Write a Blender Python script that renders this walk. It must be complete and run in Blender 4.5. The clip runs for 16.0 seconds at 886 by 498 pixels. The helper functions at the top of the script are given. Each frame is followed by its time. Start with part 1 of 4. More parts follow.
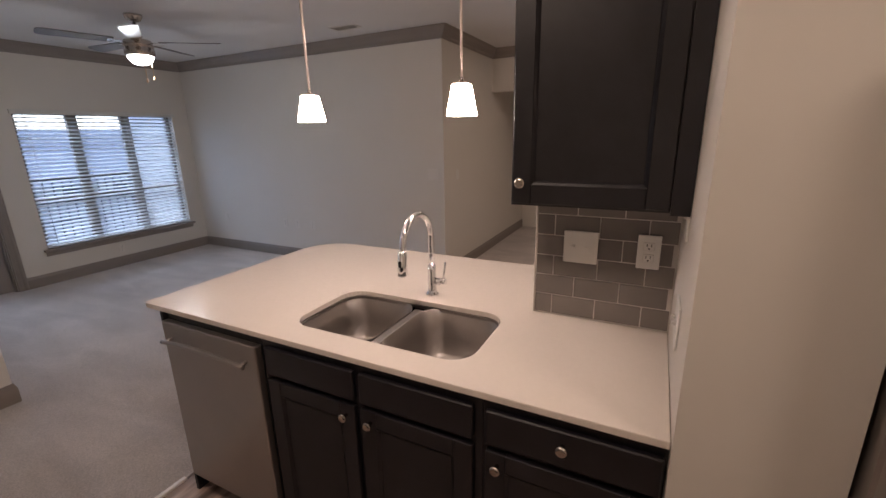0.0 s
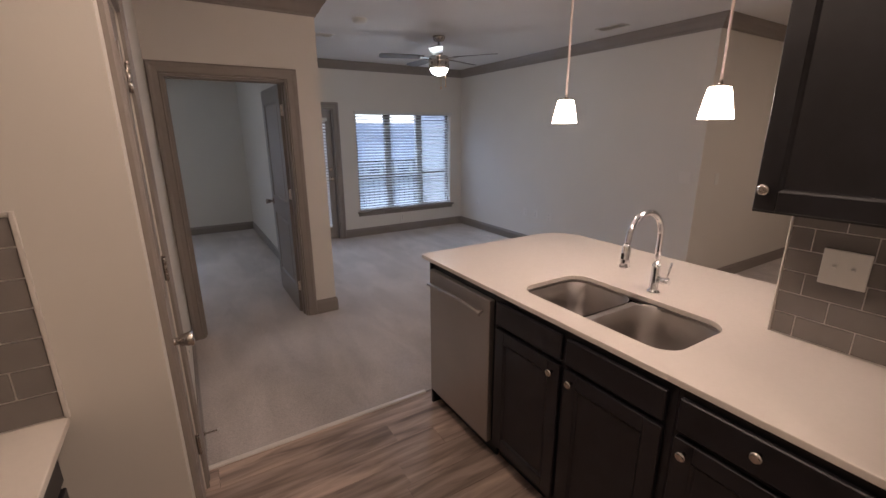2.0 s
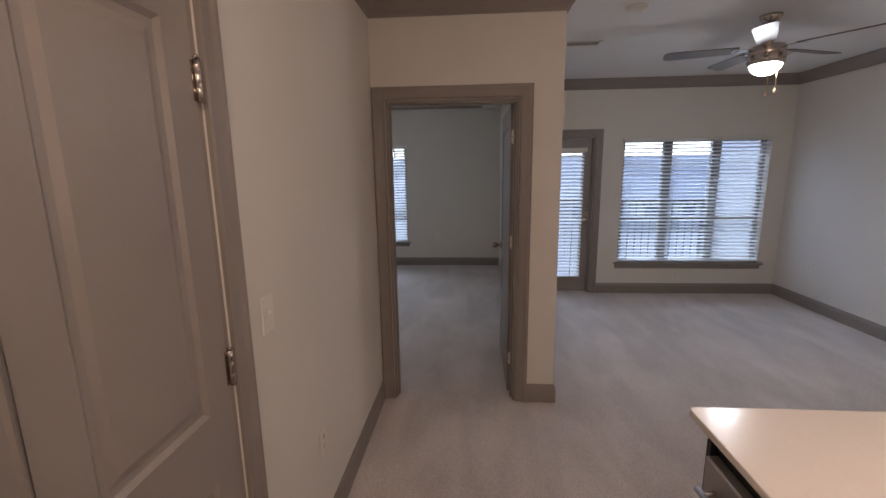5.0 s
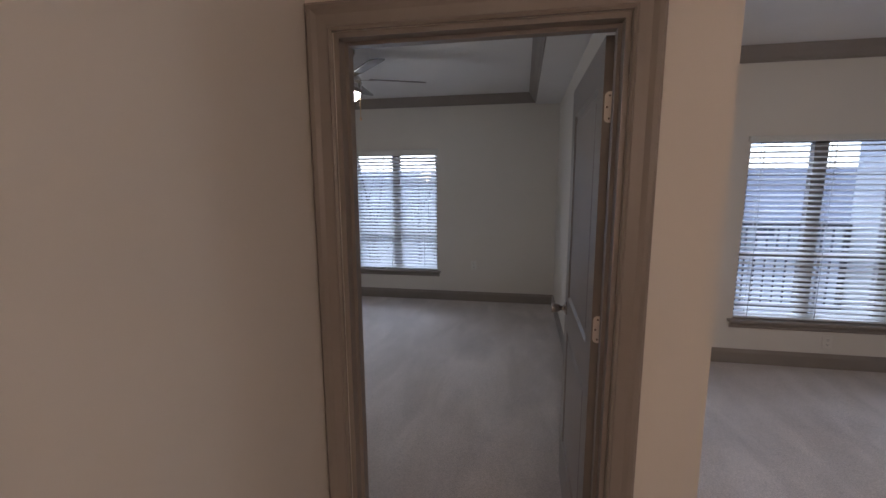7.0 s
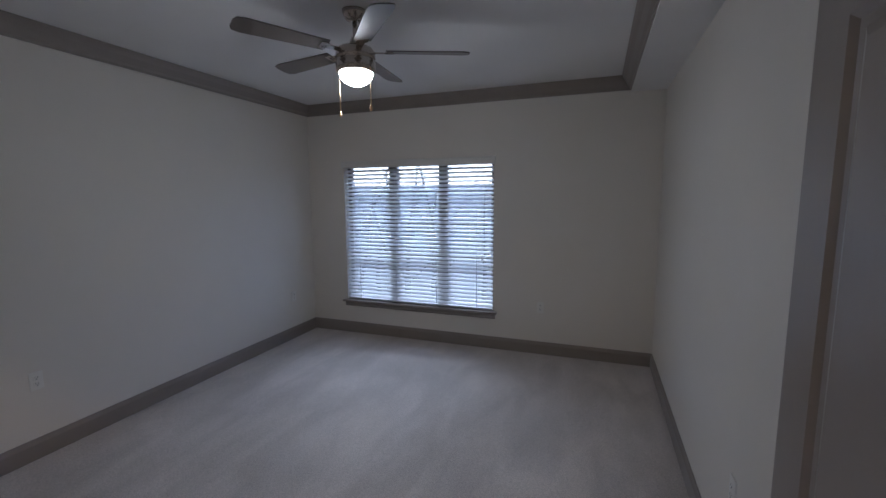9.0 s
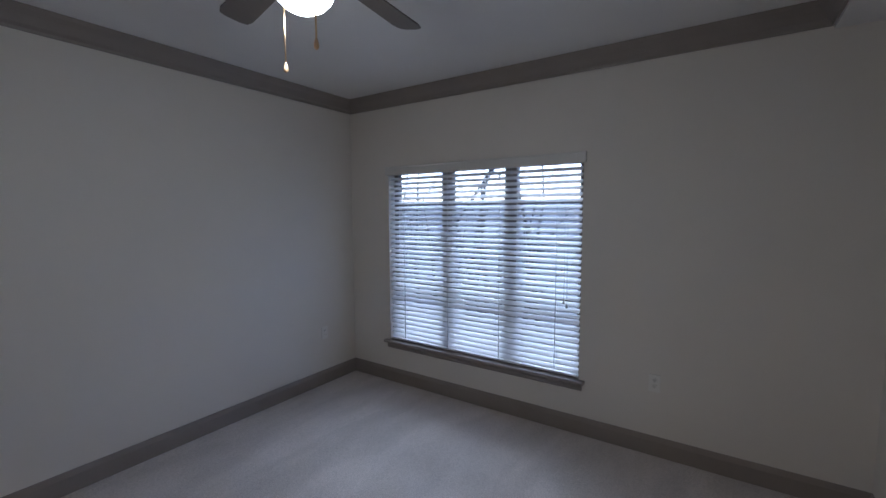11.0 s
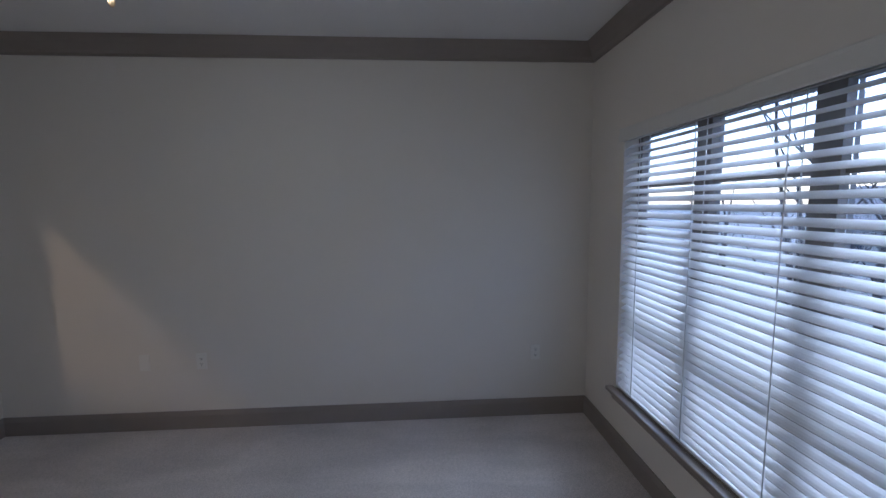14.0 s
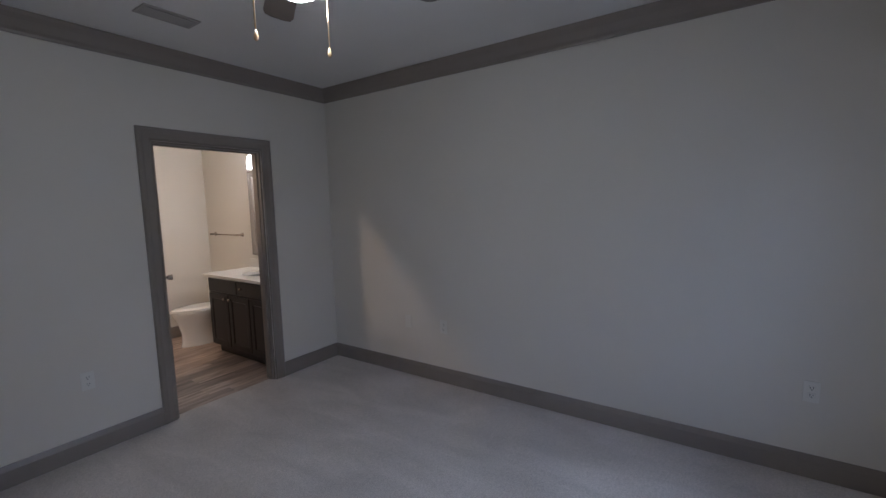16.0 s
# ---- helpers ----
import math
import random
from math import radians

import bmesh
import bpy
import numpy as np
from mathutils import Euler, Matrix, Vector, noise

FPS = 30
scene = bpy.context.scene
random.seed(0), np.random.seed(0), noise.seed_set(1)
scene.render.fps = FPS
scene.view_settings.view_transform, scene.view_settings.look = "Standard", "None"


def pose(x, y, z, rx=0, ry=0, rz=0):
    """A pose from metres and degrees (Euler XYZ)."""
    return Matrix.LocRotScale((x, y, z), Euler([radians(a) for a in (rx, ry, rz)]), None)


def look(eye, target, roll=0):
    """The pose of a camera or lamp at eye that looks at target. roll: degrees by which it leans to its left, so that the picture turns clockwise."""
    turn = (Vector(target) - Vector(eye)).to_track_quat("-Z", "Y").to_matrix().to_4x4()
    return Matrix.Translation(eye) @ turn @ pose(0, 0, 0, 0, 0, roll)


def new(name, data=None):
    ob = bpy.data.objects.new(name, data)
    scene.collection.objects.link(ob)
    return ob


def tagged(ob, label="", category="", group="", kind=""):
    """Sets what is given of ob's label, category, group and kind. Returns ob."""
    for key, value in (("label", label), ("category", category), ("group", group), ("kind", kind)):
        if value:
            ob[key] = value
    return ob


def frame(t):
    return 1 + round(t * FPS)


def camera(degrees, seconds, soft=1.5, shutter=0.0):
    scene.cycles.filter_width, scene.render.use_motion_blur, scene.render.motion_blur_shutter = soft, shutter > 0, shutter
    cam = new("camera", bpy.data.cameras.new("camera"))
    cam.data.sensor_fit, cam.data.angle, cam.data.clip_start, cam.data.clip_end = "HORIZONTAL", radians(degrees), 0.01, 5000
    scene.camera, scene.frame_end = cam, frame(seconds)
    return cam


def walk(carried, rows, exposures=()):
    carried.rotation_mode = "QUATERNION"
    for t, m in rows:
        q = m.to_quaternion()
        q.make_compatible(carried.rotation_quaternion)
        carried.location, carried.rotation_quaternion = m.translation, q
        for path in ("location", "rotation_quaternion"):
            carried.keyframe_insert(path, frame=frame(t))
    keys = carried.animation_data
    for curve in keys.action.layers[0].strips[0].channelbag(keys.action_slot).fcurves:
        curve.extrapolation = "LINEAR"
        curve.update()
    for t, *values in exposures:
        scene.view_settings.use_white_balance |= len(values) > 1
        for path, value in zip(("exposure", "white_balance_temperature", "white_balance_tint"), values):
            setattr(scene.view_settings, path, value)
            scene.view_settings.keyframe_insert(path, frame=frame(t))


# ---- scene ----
cam = camera(92.8, 16.0)
PATH = [
    (0, (0.24, 0.303, 1.589), (1.961, 1.174, 1.06), -1.2),
    (0.5, (0.122, 0.24, 1.602), (1.732, 1.298, 1.064), -0.9),
    (1, (0.032, 0.165, 1.61), (1.5, 1.41, 1.068), -0.6),
    (1.5, (0.025, 0.118, 1.606), (1.288, 1.572, 1.067), -0.3),
    (2, (0.032, 0.11, 1.607), (1.039, 1.754, 1.074), -0.3),
    (2.5, (0.066, 0.192, 1.613), (0.825, 1.967, 1.089), -0.6),
    (3, (0.16, 0.372, 1.631), (0.754, 2.212, 1.12), -0.7),
    (3.5, (0.288, 0.541, 1.631), (0.65, 2.446, 1.143), -1.0),
    (4, (0.409, 0.69, 1.623), (0.574, 2.628, 1.156), -0.8),
    (4.2, (0.456, 0.722, 1.614), (0.528, 2.67, 1.169), -1.1),
    (6.3, (0.584, 2.036, 1.562), (0.314, 3.99, 1.229), 0.1),
    (6.5, (0.58, 2.179, 1.557), (0.281, 4.13, 1.228), 0.0),
    (7, (0.568, 2.533, 1.569), (0.203, 4.475, 1.258), -0.3),
    (7.5, (0.59, 2.867, 1.58), (0.127, 4.79, 1.284), -0.6),
    (8, (0.575, 3.177, 1.581), (0.015, 5.078, 1.306), -0.7),
    (8.5, (0.526, 3.501, 1.591), (-0.105, 5.382, 1.339), -0.8),
    (8.7, (0.498, 3.607, 1.602), (-0.156, 5.48, 1.35), -0.6),
    (10.8, (0.284, 4.921, 1.592), (-0.73, 6.635, 1.417), -0.3),
    (11, (0.29, 5.038, 1.591), (-0.819, 6.693, 1.415), -0.2),
    (11.5, (0.267, 5.345, 1.59), (-1.052, 6.837, 1.407), -0.3),
    (12, (0.251, 5.638, 1.583), (-1.266, 6.928, 1.393), -0.4),
    (12.5, (0.277, 5.937, 1.579), (-1.422, 6.974, 1.383), -0.4),
    (13, (0.254, 6.206, 1.591), (-1.575, 6.988, 1.381), -0.4),
    (13.5, (0.217, 6.48, 1.583), (-1.717, 6.941, 1.372), -0.4),
    (14, (0.196, 6.739, 1.563), (-1.789, 6.868, 1.351), -0.5),
    (14.5, (0.161, 6.903, 1.543), (-1.816, 6.678, 1.336), -0.7),
    (15, (0.109, 7.029, 1.545), (-1.813, 6.516, 1.335), -0.9),
    (15.5, (0.089, 7.117, 1.555), (-1.72, 6.293, 1.336), -1.0),
    (16, (0.116, 7.205, 1.529), (-1.527, 6.085, 1.314), -1.5),
]
EXPOSURE = 3.3
walk(cam, [(t, look(eye, target, roll)) for t, eye, target, roll in PATH],
     [(0, EXPOSURE, 6650, 13), (4.2, EXPOSURE, 6650, 13), (6.5, EXPOSURE - 0.05, 7300, 16), (7.5, EXPOSURE - 0.09, 6550, 14), (8.7, EXPOSURE - 0.07, 6400, 13), (12.5, EXPOSURE - 0.07, 6350, 13), (16, EXPOSURE - 0.02, 6400, 13)])

# ---- world, sun, exposure ----
world = bpy.data.worlds.new("overcast")
scene.world = world
world.use_nodes = True
wn = world.node_tree
sky = wn.nodes.new("ShaderNodeTexSky")
sky.sky_type, sky.sun_disc = "NISHITA", False
sky.sun_elevation, sky.sun_rotation = radians(48), radians(-15)
sky.air_density, sky.dust_density, sky.ozone_density = 1.0, 1.2, 3.0
tint = wn.nodes.new("ShaderNodeMix")
tint.data_type, tint.blend_type = "RGBA", "MULTIPLY"
tint.inputs[0].default_value = 1.0
tint.inputs[7].default_value = (0.78, 0.86, 1.13, 1)
wn.links.new(sky.outputs[0], tint.inputs[6])
wn.links.new(tint.outputs[2], wn.nodes["Background"].inputs[0])
wn.nodes["Background"].inputs[1].default_value = 0.06
sun = new("sun", bpy.data.lights.new("sun", "SUN"))
sun.data.energy, sun.data.angle, sun.data.color = 0.36, radians(50), (0.58, 0.77, 1.0)
sun.matrix_world = look((-1.73, 6.46, 7.43), (0, 0, 0))
PENDANT_GLOW, BOWL_GLOW, VANITY_GLOW = 8.5, 7.2, 2.4
KITCHEN_FILL_W, BATH_W = 0.62, 1.3

# ---- materials ----
def mat(name, color, rough=0.5, metal=0.0, vary=0.06, scale=3.0, bump=0.0, bscale=200.0, coat=0.0, by_object=0.0):
    m = bpy.data.materials.new(name)
    m.use_nodes = True
    nt = m.node_tree
    b = nt.nodes["Principled BSDF"]
    b.inputs["Roughness"].default_value, b.inputs["Metallic"].default_value = rough, metal
    b.inputs["Coat Weight"].default_value = coat
    tc = nt.nodes.new("ShaderNodeTexCoord")
    n1 = nt.nodes.new("ShaderNodeTexNoise")
    n1.inputs["Scale"].default_value, n1.inputs["Detail"].default_value = scale, 5.0
    nt.links.new(tc.outputs["Object"], n1.inputs["Vector"])
    ramp = nt.nodes.new("ShaderNodeMapRange")
    ramp.inputs["From Min"].default_value, ramp.inputs["From Max"].default_value = 0.3, 0.7
    ramp.inputs["To Min"].default_value, ramp.inputs["To Max"].default_value = 1 - vary, 1 + vary
    nt.links.new(n1.outputs["Fac"], ramp.inputs["Value"])
    hsv = nt.nodes.new("ShaderNodeHueSaturation")
    hsv.inputs["Color"].default_value = (*color, 1)
    val = ramp.outputs[0]
    if by_object:
        oi = nt.nodes.new("ShaderNodeObjectInfo")
        mr = nt.nodes.new("ShaderNodeMapRange")
        mr.inputs["To Min"].default_value, mr.inputs["To Max"].default_value = 1 - by_object, 1 + by_object
        nt.links.new(oi.outputs["Random"], mr.inputs["Value"])
        mul = nt.nodes.new("ShaderNodeMath")
        mul.operation = "MULTIPLY"
        nt.links.new(val, mul.inputs[0])
        nt.links.new(mr.outputs[0], mul.inputs[1])
        val = mul.outputs[0]
    nt.links.new(val, hsv.inputs["Value"])
    nt.links.new(hsv.outputs[0], b.inputs["Base Color"])
    rr = nt.nodes.new("ShaderNodeMapRange")
    rr.inputs["To Min"].default_value, rr.inputs["To Max"].default_value = max(0.02, rough - 0.06), min(1, rough + 0.06)
    nt.links.new(n1.outputs["Fac"], rr.inputs["Value"])
    nt.links.new(rr.outputs[0], b.inputs["Roughness"])
    if bump:
        n2 = nt.nodes.new("ShaderNodeTexNoise")
        n2.inputs["Scale"].default_value, n2.inputs["Detail"].default_value = bscale, 3.0
        nt.links.new(tc.outputs["Object"], n2.inputs["Vector"])
        bp = nt.nodes.new("ShaderNodeBump")
        bp.inputs["Strength"].default_value, bp.inputs["Distance"].default_value = bump, 0.004
        nt.links.new(n2.outputs["Fac"], bp.inputs["Height"])
        nt.links.new(bp.outputs[0], b.inputs["Normal"])
    return m


def glow(name, color, strength):
    m = mat(name, (0.9, 0.9, 0.9), 0.3)
    b = m.node_tree.nodes["Principled BSDF"]
    b.inputs["Emission Color"].default_value, b.inputs["Emission Strength"].default_value = (*color, 1), strength
    return m


def wood_floor(name):
    """Weathered grey-brown planks: long streaks along x, tone per plank."""
    m = mat(name, (0.40, 0.305, 0.255), 0.45, vary=0.5, scale=1.0, by_object=0.22)
    nt = m.node_tree
    noise1 = next(n for n in nt.nodes if n.type == "TEX_NOISE")
    tc = next(n for n in nt.nodes if n.type == "TEX_COORD")
    mp = nt.nodes.new("ShaderNodeMapping")
    mp.inputs["Scale"].default_value = (1.6, 14.0, 1.0)
    oi = nt.nodes.new("ShaderNodeObjectInfo")
    addv = nt.nodes.new("ShaderNodeVectorMath")
    nt.links.new(tc.outputs["Object"], mp.inputs["Vector"])
    sc = nt.nodes.new("ShaderNodeMath")
    sc.operation = "MULTIPLY"
    sc.inputs[1].default_value = 37.0
    nt.links.new(oi.outputs["Random"], sc.inputs[0])
    nt.links.new(mp.outputs[0], addv.inputs[0])
    nt.links.new(sc.outputs[0], addv.inputs[1])
    nt.links.new(addv.outputs[0], noise1.inputs["Vector"])
    noise1.inputs["Scale"].default_value, noise1.inputs["Detail"].default_value, noise1.inputs["Distortion"].default_value = 1.5, 9.0, 0.6
    return m


def carpet_mat():
    """Cut-pile carpet: fine speckle, soft vacuum strokes."""
    m = mat("carpet", (0.565, 0.508, 0.478), 0.95, vary=0.10, scale=1.3, bump=1.0, bscale=320.0)
    nt = m.node_tree
    b = nt.nodes["Principled BSDF"]
    tc = next(n for n in nt.nodes if n.type == "TEX_COORD")
    hsv = next(n for n in nt.nodes if n.type == "HUE_SAT")
    fine = nt.nodes.new("ShaderNodeTexNoise")
    fine.inputs["Scale"].default_value, fine.inputs["Detail"].default_value = 160.0, 4.0
    mp = nt.nodes.new("ShaderNodeMapping")
    mp.inputs["Scale"].default_value, mp.inputs["Rotation"].default_value = (2.8, 0.9, 1), (0, 0, 0.5)
    stroke = nt.nodes.new("ShaderNodeTexNoise")
    stroke.inputs["Scale"].default_value, stroke.inputs["Detail"].default_value, stroke.inputs["Distortion"].default_value = 1.3, 2.0, 0.8
    nt.links.new(tc.outputs["Object"], fine.inputs["Vector"])
    nt.links.new(tc.outputs["Object"], mp.inputs["Vector"])
    nt.links.new(mp.outputs[0], stroke.inputs["Vector"])
    acc = hsv.inputs["Value"].links[0].from_socket
    for node, amount in ((fine, 0.16), (stroke, 0.095)):
        r = nt.nodes.new("ShaderNodeMapRange")
        r.inputs["From Min"].default_value, r.inputs["From Max"].default_value = 0.35, 0.65
        r.inputs["To Min"].default_value, r.inputs["To Max"].default_value = 1 - amount, 1 + amount
        mul = nt.nodes.new("ShaderNodeMath")
        mul.operation = "MULTIPLY"
        nt.links.new(node.outputs["Fac"], r.inputs["Value"])
        nt.links.new(acc, mul.inputs[0])
        nt.links.new(r.outputs[0], mul.inputs[1])
        acc = mul.outputs[0]
    nt.links.new(acc, hsv.inputs["Value"])
    b.inputs["Sheen Weight"].default_value = 0.2
    return m


WALL = mat("wall paint greige", (0.70, 0.66, 0.605), 0.62, vary=0.02, scale=1.5, bump=0.06, bscale=90)
CEIL = mat("ceiling paint", (0.78, 0.77, 0.76), 0.9, vary=0.02, scale=2, bump=0.3, bscale=120)
TRIM = mat("trim paint taupe", (0.26, 0.225, 0.203), 0.38, vary=0.03, scale=6)
DOORP = mat("door paint taupe", (0.29, 0.252, 0.228), 0.36, vary=0.03, scale=5, bump=0.05, bscale=60)
ESPRESSO = mat("espresso stained wood", (0.0098, 0.0090, 0.0125), 0.38, vary=0.35, scale=14, bump=0.05, bscale=40, coat=0.05)
BLACK = mat("black plastic", (0.012, 0.012, 0.012), 0.5)
QUARTZ = mat("quartz counter", (0.75, 0.685, 0.625), 0.22, vary=0.012, scale=70, coat=0.1)
BATHTOP = mat("cultured marble", (0.80, 0.77, 0.72), 0.2, vary=0.02, scale=9)
STEEL = mat("brushed steel", (0.42, 0.39, 0.37), 0.34, 0.9, vary=0.06, scale=3)
SINKM = mat("satin sink steel", (0.45, 0.42, 0.40), 0.35, 1.0, vary=0.04, scale=8)
CHROME = mat("chrome", (0.86, 0.86, 0.87), 0.06, 1.0, vary=0.01)
NICKEL = mat("satin nickel", (0.52, 0.47, 0.43), 0.22, 1.0, vary=0.03)
PLATE = mat("white plastic plate", (0.74, 0.72, 0.68), 0.35, vary=0.01)
ALMOND = mat("painted-over wall plate", (0.73, 0.69, 0.64), 0.45, vary=0.01)
SLOT = mat("dark slot", (0.03, 0.03, 0.03), 0.6)
TILE = mat("grey glass tile", (0.20, 0.178, 0.166), 0.12, vary=0.10, scale=6, coat=0.4, by_object=0.10)
GROUT = mat("white grout", (0.66, 0.62, 0.575), 0.85, vary=0.05, scale=40, bump=0.2)
SLAT = mat("white faux wood slat", (0.80, 0.81, 0.82), 0.45, vary=0.02, scale=5)
VALANCE = mat("white valance", (0.66, 0.65, 0.62), 0.45, vary=0.02)
FRAMEM = mat("window frame bronze-grey", (0.20, 0.18, 0.165), 0.5, vary=0.04)
FAUXB = mat("fan blade grey-brown", (0.12, 0.10, 0.09), 0.42, vary=0.1, scale=8)
STRIP = mat("pale transition strip", (0.88, 0.84, 0.79), 0.32, 0.35)
# Satin nickel made paler and less metallic, its bright reflection put into the colour.
HINGE_GLARE = mat("hinge steel, glare in colour", (0.92, 0.84, 0.78), 0.45, 0.45)
BRASS = mat("brass chain", (0.75, 0.55, 0.32), 0.3, 1.0)
BRONZE = mat("dark screw steel", (0.16, 0.10, 0.07), 0.4, 0.8)
FOB = mat("pale wooden fob", (0.70, 0.47, 0.27), 0.45, vary=0.15, scale=30)
CORD = mat("pale pendant cord", (0.72, 0.62, 0.56), 0.45)
CERAMIC = mat("white ceramic", (0.82, 0.80, 0.77), 0.08, vary=0.01, coat=0.5)
MIRROR = mat("mirror silver", (0.9, 0.9, 0.9), 0.01, 1.0, vary=0.0)
PLANK = wood_floor("plank vinyl")
SUB = mat("plank joint", (0.06, 0.05, 0.045), 0.8)
CARPET = carpet_mat()
SIDING = mat("pale siding", (0.50, 0.50, 0.47), 0.7, vary=0.05, scale=3, bump=0.2, bscale=30)
RAIL = mat("dark railing paint", (0.035, 0.035, 0.04), 0.5)
ASPHALT = mat("asphalt and winter grass", (0.17, 0.175, 0.17), 0.95, vary=0.3, scale=0.12, bump=0.4, bscale=8)
ROOF = mat("grey shingle roof", (0.27, 0.26, 0.255), 0.9, vary=0.15, scale=1.5)
STUCCO = mat("cream building wall", (0.48, 0.46, 0.42), 0.9, vary=0.08, scale=0.6)
FARGLASS = mat("far window glass", (0.05, 0.06, 0.08), 0.15)
BARK = mat("winter bark", (0.09, 0.075, 0.065), 0.9, vary=0.3, scale=4)
PENDANT = glow("lit pendant glass", (1.0, 0.80, 0.70), PENDANT_GLOW)
BOWL = glow("lit fan bowl", (0.84, 0.92, 1.0), BOWL_GLOW)
VSHADE = glow("lit vanity shade", (0.90, 0.95, 1.0), VANITY_GLOW)
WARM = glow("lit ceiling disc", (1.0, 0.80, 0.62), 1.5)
GLASS = mat("clear glass", (0.95, 0.97, 0.96), 0.02, vary=0.0)
GLASS.node_tree.nodes["Principled BSDF"].inputs["Transmission Weight"].default_value = 1.0
for link in list(GLASS.node_tree.nodes["Principled BSDF"].inputs["Roughness"].links):
    GLASS.node_tree.links.remove(link)
GLASS.node_tree.nodes["Principled BSDF"].inputs["Roughness"].default_value = 0.0


# ---- mesh helpers ----
def box(bm, lo, hi, bevel=0.0, seg=1):
    m = Matrix.LocRotScale([(a + b) / 2 for a, b in zip(lo, hi)], None, [abs(b - a) for a, b in zip(lo, hi)])
    made = bmesh.ops.create_cube(bm, size=1, matrix=m)["verts"]
    if bevel:
        edges = {e for v in made for e in v.link_edges}
        bmesh.ops.bevel(bm, geom=list(edges), offset=bevel, segments=seg, affect="EDGES", profile=0.5)
    return made


def turned(bm, prof, n=24, at=(0, 0, 0), axis="Z", cap=True):
    """A lathe: prof is (radius, height) from bottom to top."""
    rings = []
    for r, h in prof:
        ring = []
        for i in range(n):
            a = 2 * math.pi * i / n
            p = (r * math.cos(a), r * math.sin(a), h)
            if axis == "X":
                p = (p[2], p[0], p[1])
            elif axis == "Y":
                p = (p[0], p[2], p[1])
            ring.append(bm.verts.new((p[0] + at[0], p[1] + at[1], p[2] + at[2])))
        rings.append(ring)
    for a, b in zip(rings, rings[1:]):
        for i in range(n):
            f = bm.faces.new((a[i], a[(i + 1) % n], b[(i + 1) % n], b[i]))
            f.smooth = True
    if cap:
        bm.faces.new(rings[0][::-1])
        bm.faces.new(rings[-1])
    bmesh.ops.recalc_face_normals(bm, faces=bm.faces[:])


def tube(bm, pts, radii, n=12):
    """A round tube along points; radii one number or one a point."""
    pts = [Vector(p) for p in pts]
    if not hasattr(radii, "__len__"):
        radii = [radii] * len(pts)
    rings, side = [], None
    for i, p in enumerate(pts):
        d = (pts[min(i + 1, len(pts) - 1)] - pts[max(i - 1, 0)]).normalized()
        if side is None:
            side = d.orthogonal().normalized()
        side = (side - d * side.dot(d)).normalized()
        up = d.cross(side)
        rings.append([bm.verts.new(p + (side * math.cos(2 * math.pi * k / n) + up * math.sin(2 * math.pi * k / n)) * radii[i]) for k in range(n)])
    for a, b in zip(rings, rings[1:]):
        for k in range(n):
            f = bm.faces.new((a[k], a[(k + 1) % n], b[(k + 1) % n], b[k]))
            f.smooth = True
    bm.faces.new(rings[0][::-1])
    bm.faces.new(rings[-1])


def sweep(bm, path, prof, place, closed=False):
    """A mitred moulding: prof (offset to the left of the path, height) run along a plan path."""
    n = len(path)
    rings = []
    for i in range(n):
        p = Vector(path[i])
        dirs = []
        if i > 0 or closed:
            dirs.append((p - Vector(path[i - 1])).normalized())
        if i < n - 1 or closed:
            dirs.append((Vector(path[(i + 1) % n]) - p).normalized())
        ns = [Vector((-d.y, d.x)) for d in dirs]
        m = ns[0] if len(ns) == 1 else (ns[0] + ns[1]) / (1 + ns[0].dot(ns[1]))
        rings.append([bm.verts.new(place(*(p + m * u), v)) for u, v in prof])
    k = len(prof)
    pairs = list(zip(rings, rings[1:])) + ([(rings[-1], rings[0])] if closed else [])
    for a, b in pairs:
        for i in range(k):
            bm.faces.new((a[i], a[(i + 1) % k], b[(i + 1) % k], b[i]))
    if not closed:
        bm.faces.new(rings[0][::-1])
        bm.faces.new(rings[-1])
    bmesh.ops.recalc_face_normals(bm, faces=bm.faces[:])


def mesh_of(name, bm, material):
    me = bpy.data.meshes.new(name)
    bm.to_mesh(me)
    bm.free()
    me.materials.append(material)
    return me


def part(name, bm, material, parent, label="", kind=""):
    ob = new(name, mesh_of(name, bm, material))
    ob.parent = parent
    return tagged(ob, label, kind=kind)


def part_box(name, lo, hi, material, parent, bevel=0.0, label=""):
    bm = bmesh.new()
    box(bm, lo, hi, bevel)
    return part(name, bm, material, parent, label)


def empty(name, label, category, m=None, group="", kind=""):
    ob = new(name)
    ob.empty_display_size = 0.05
    if m is not None:
        ob.matrix_basis = m
    return tagged(ob, label, category, group, kind)


def structure(name, bm, material, label, category):
    return tagged(new(name, mesh_of(name, bm, material)), label, category, kind="structure")


# ---- structure ----
H, HL = 2.635, 2.600   # ceiling of the bedroom, and of the other rooms
FLAT = lambda a, b, v: (a, b, v)


def wall(name, axis, a0, a1, t0, t1, label, openings=(), z0=0.0, z1=H, material=WALL):
    """A wall along x or y from a0 to a1, t0 to t1 thick, with openings (from, to, bottom, top)."""
    bm = bmesh.new()

    def put(p, q, lo, hi):
        if q - p > 1e-4 and hi - lo > 1e-4:
            box(bm, (p, t0, lo) if axis == "x" else (t0, p, lo), (q, t1, hi) if axis == "x" else (t1, q, hi))
    at = a0
    for p, q, lo, hi in sorted(openings):
        put(at, p, z0, z1)
        put(p, q, z0, lo)
        put(p, q, hi, z1)
        at = q
    put(at, a1, z0, z1)
    bmesh.ops.remove_doubles(bm, verts=bm.verts[:], dist=1e-5)
    return structure(name, bm, material, label, "wall")


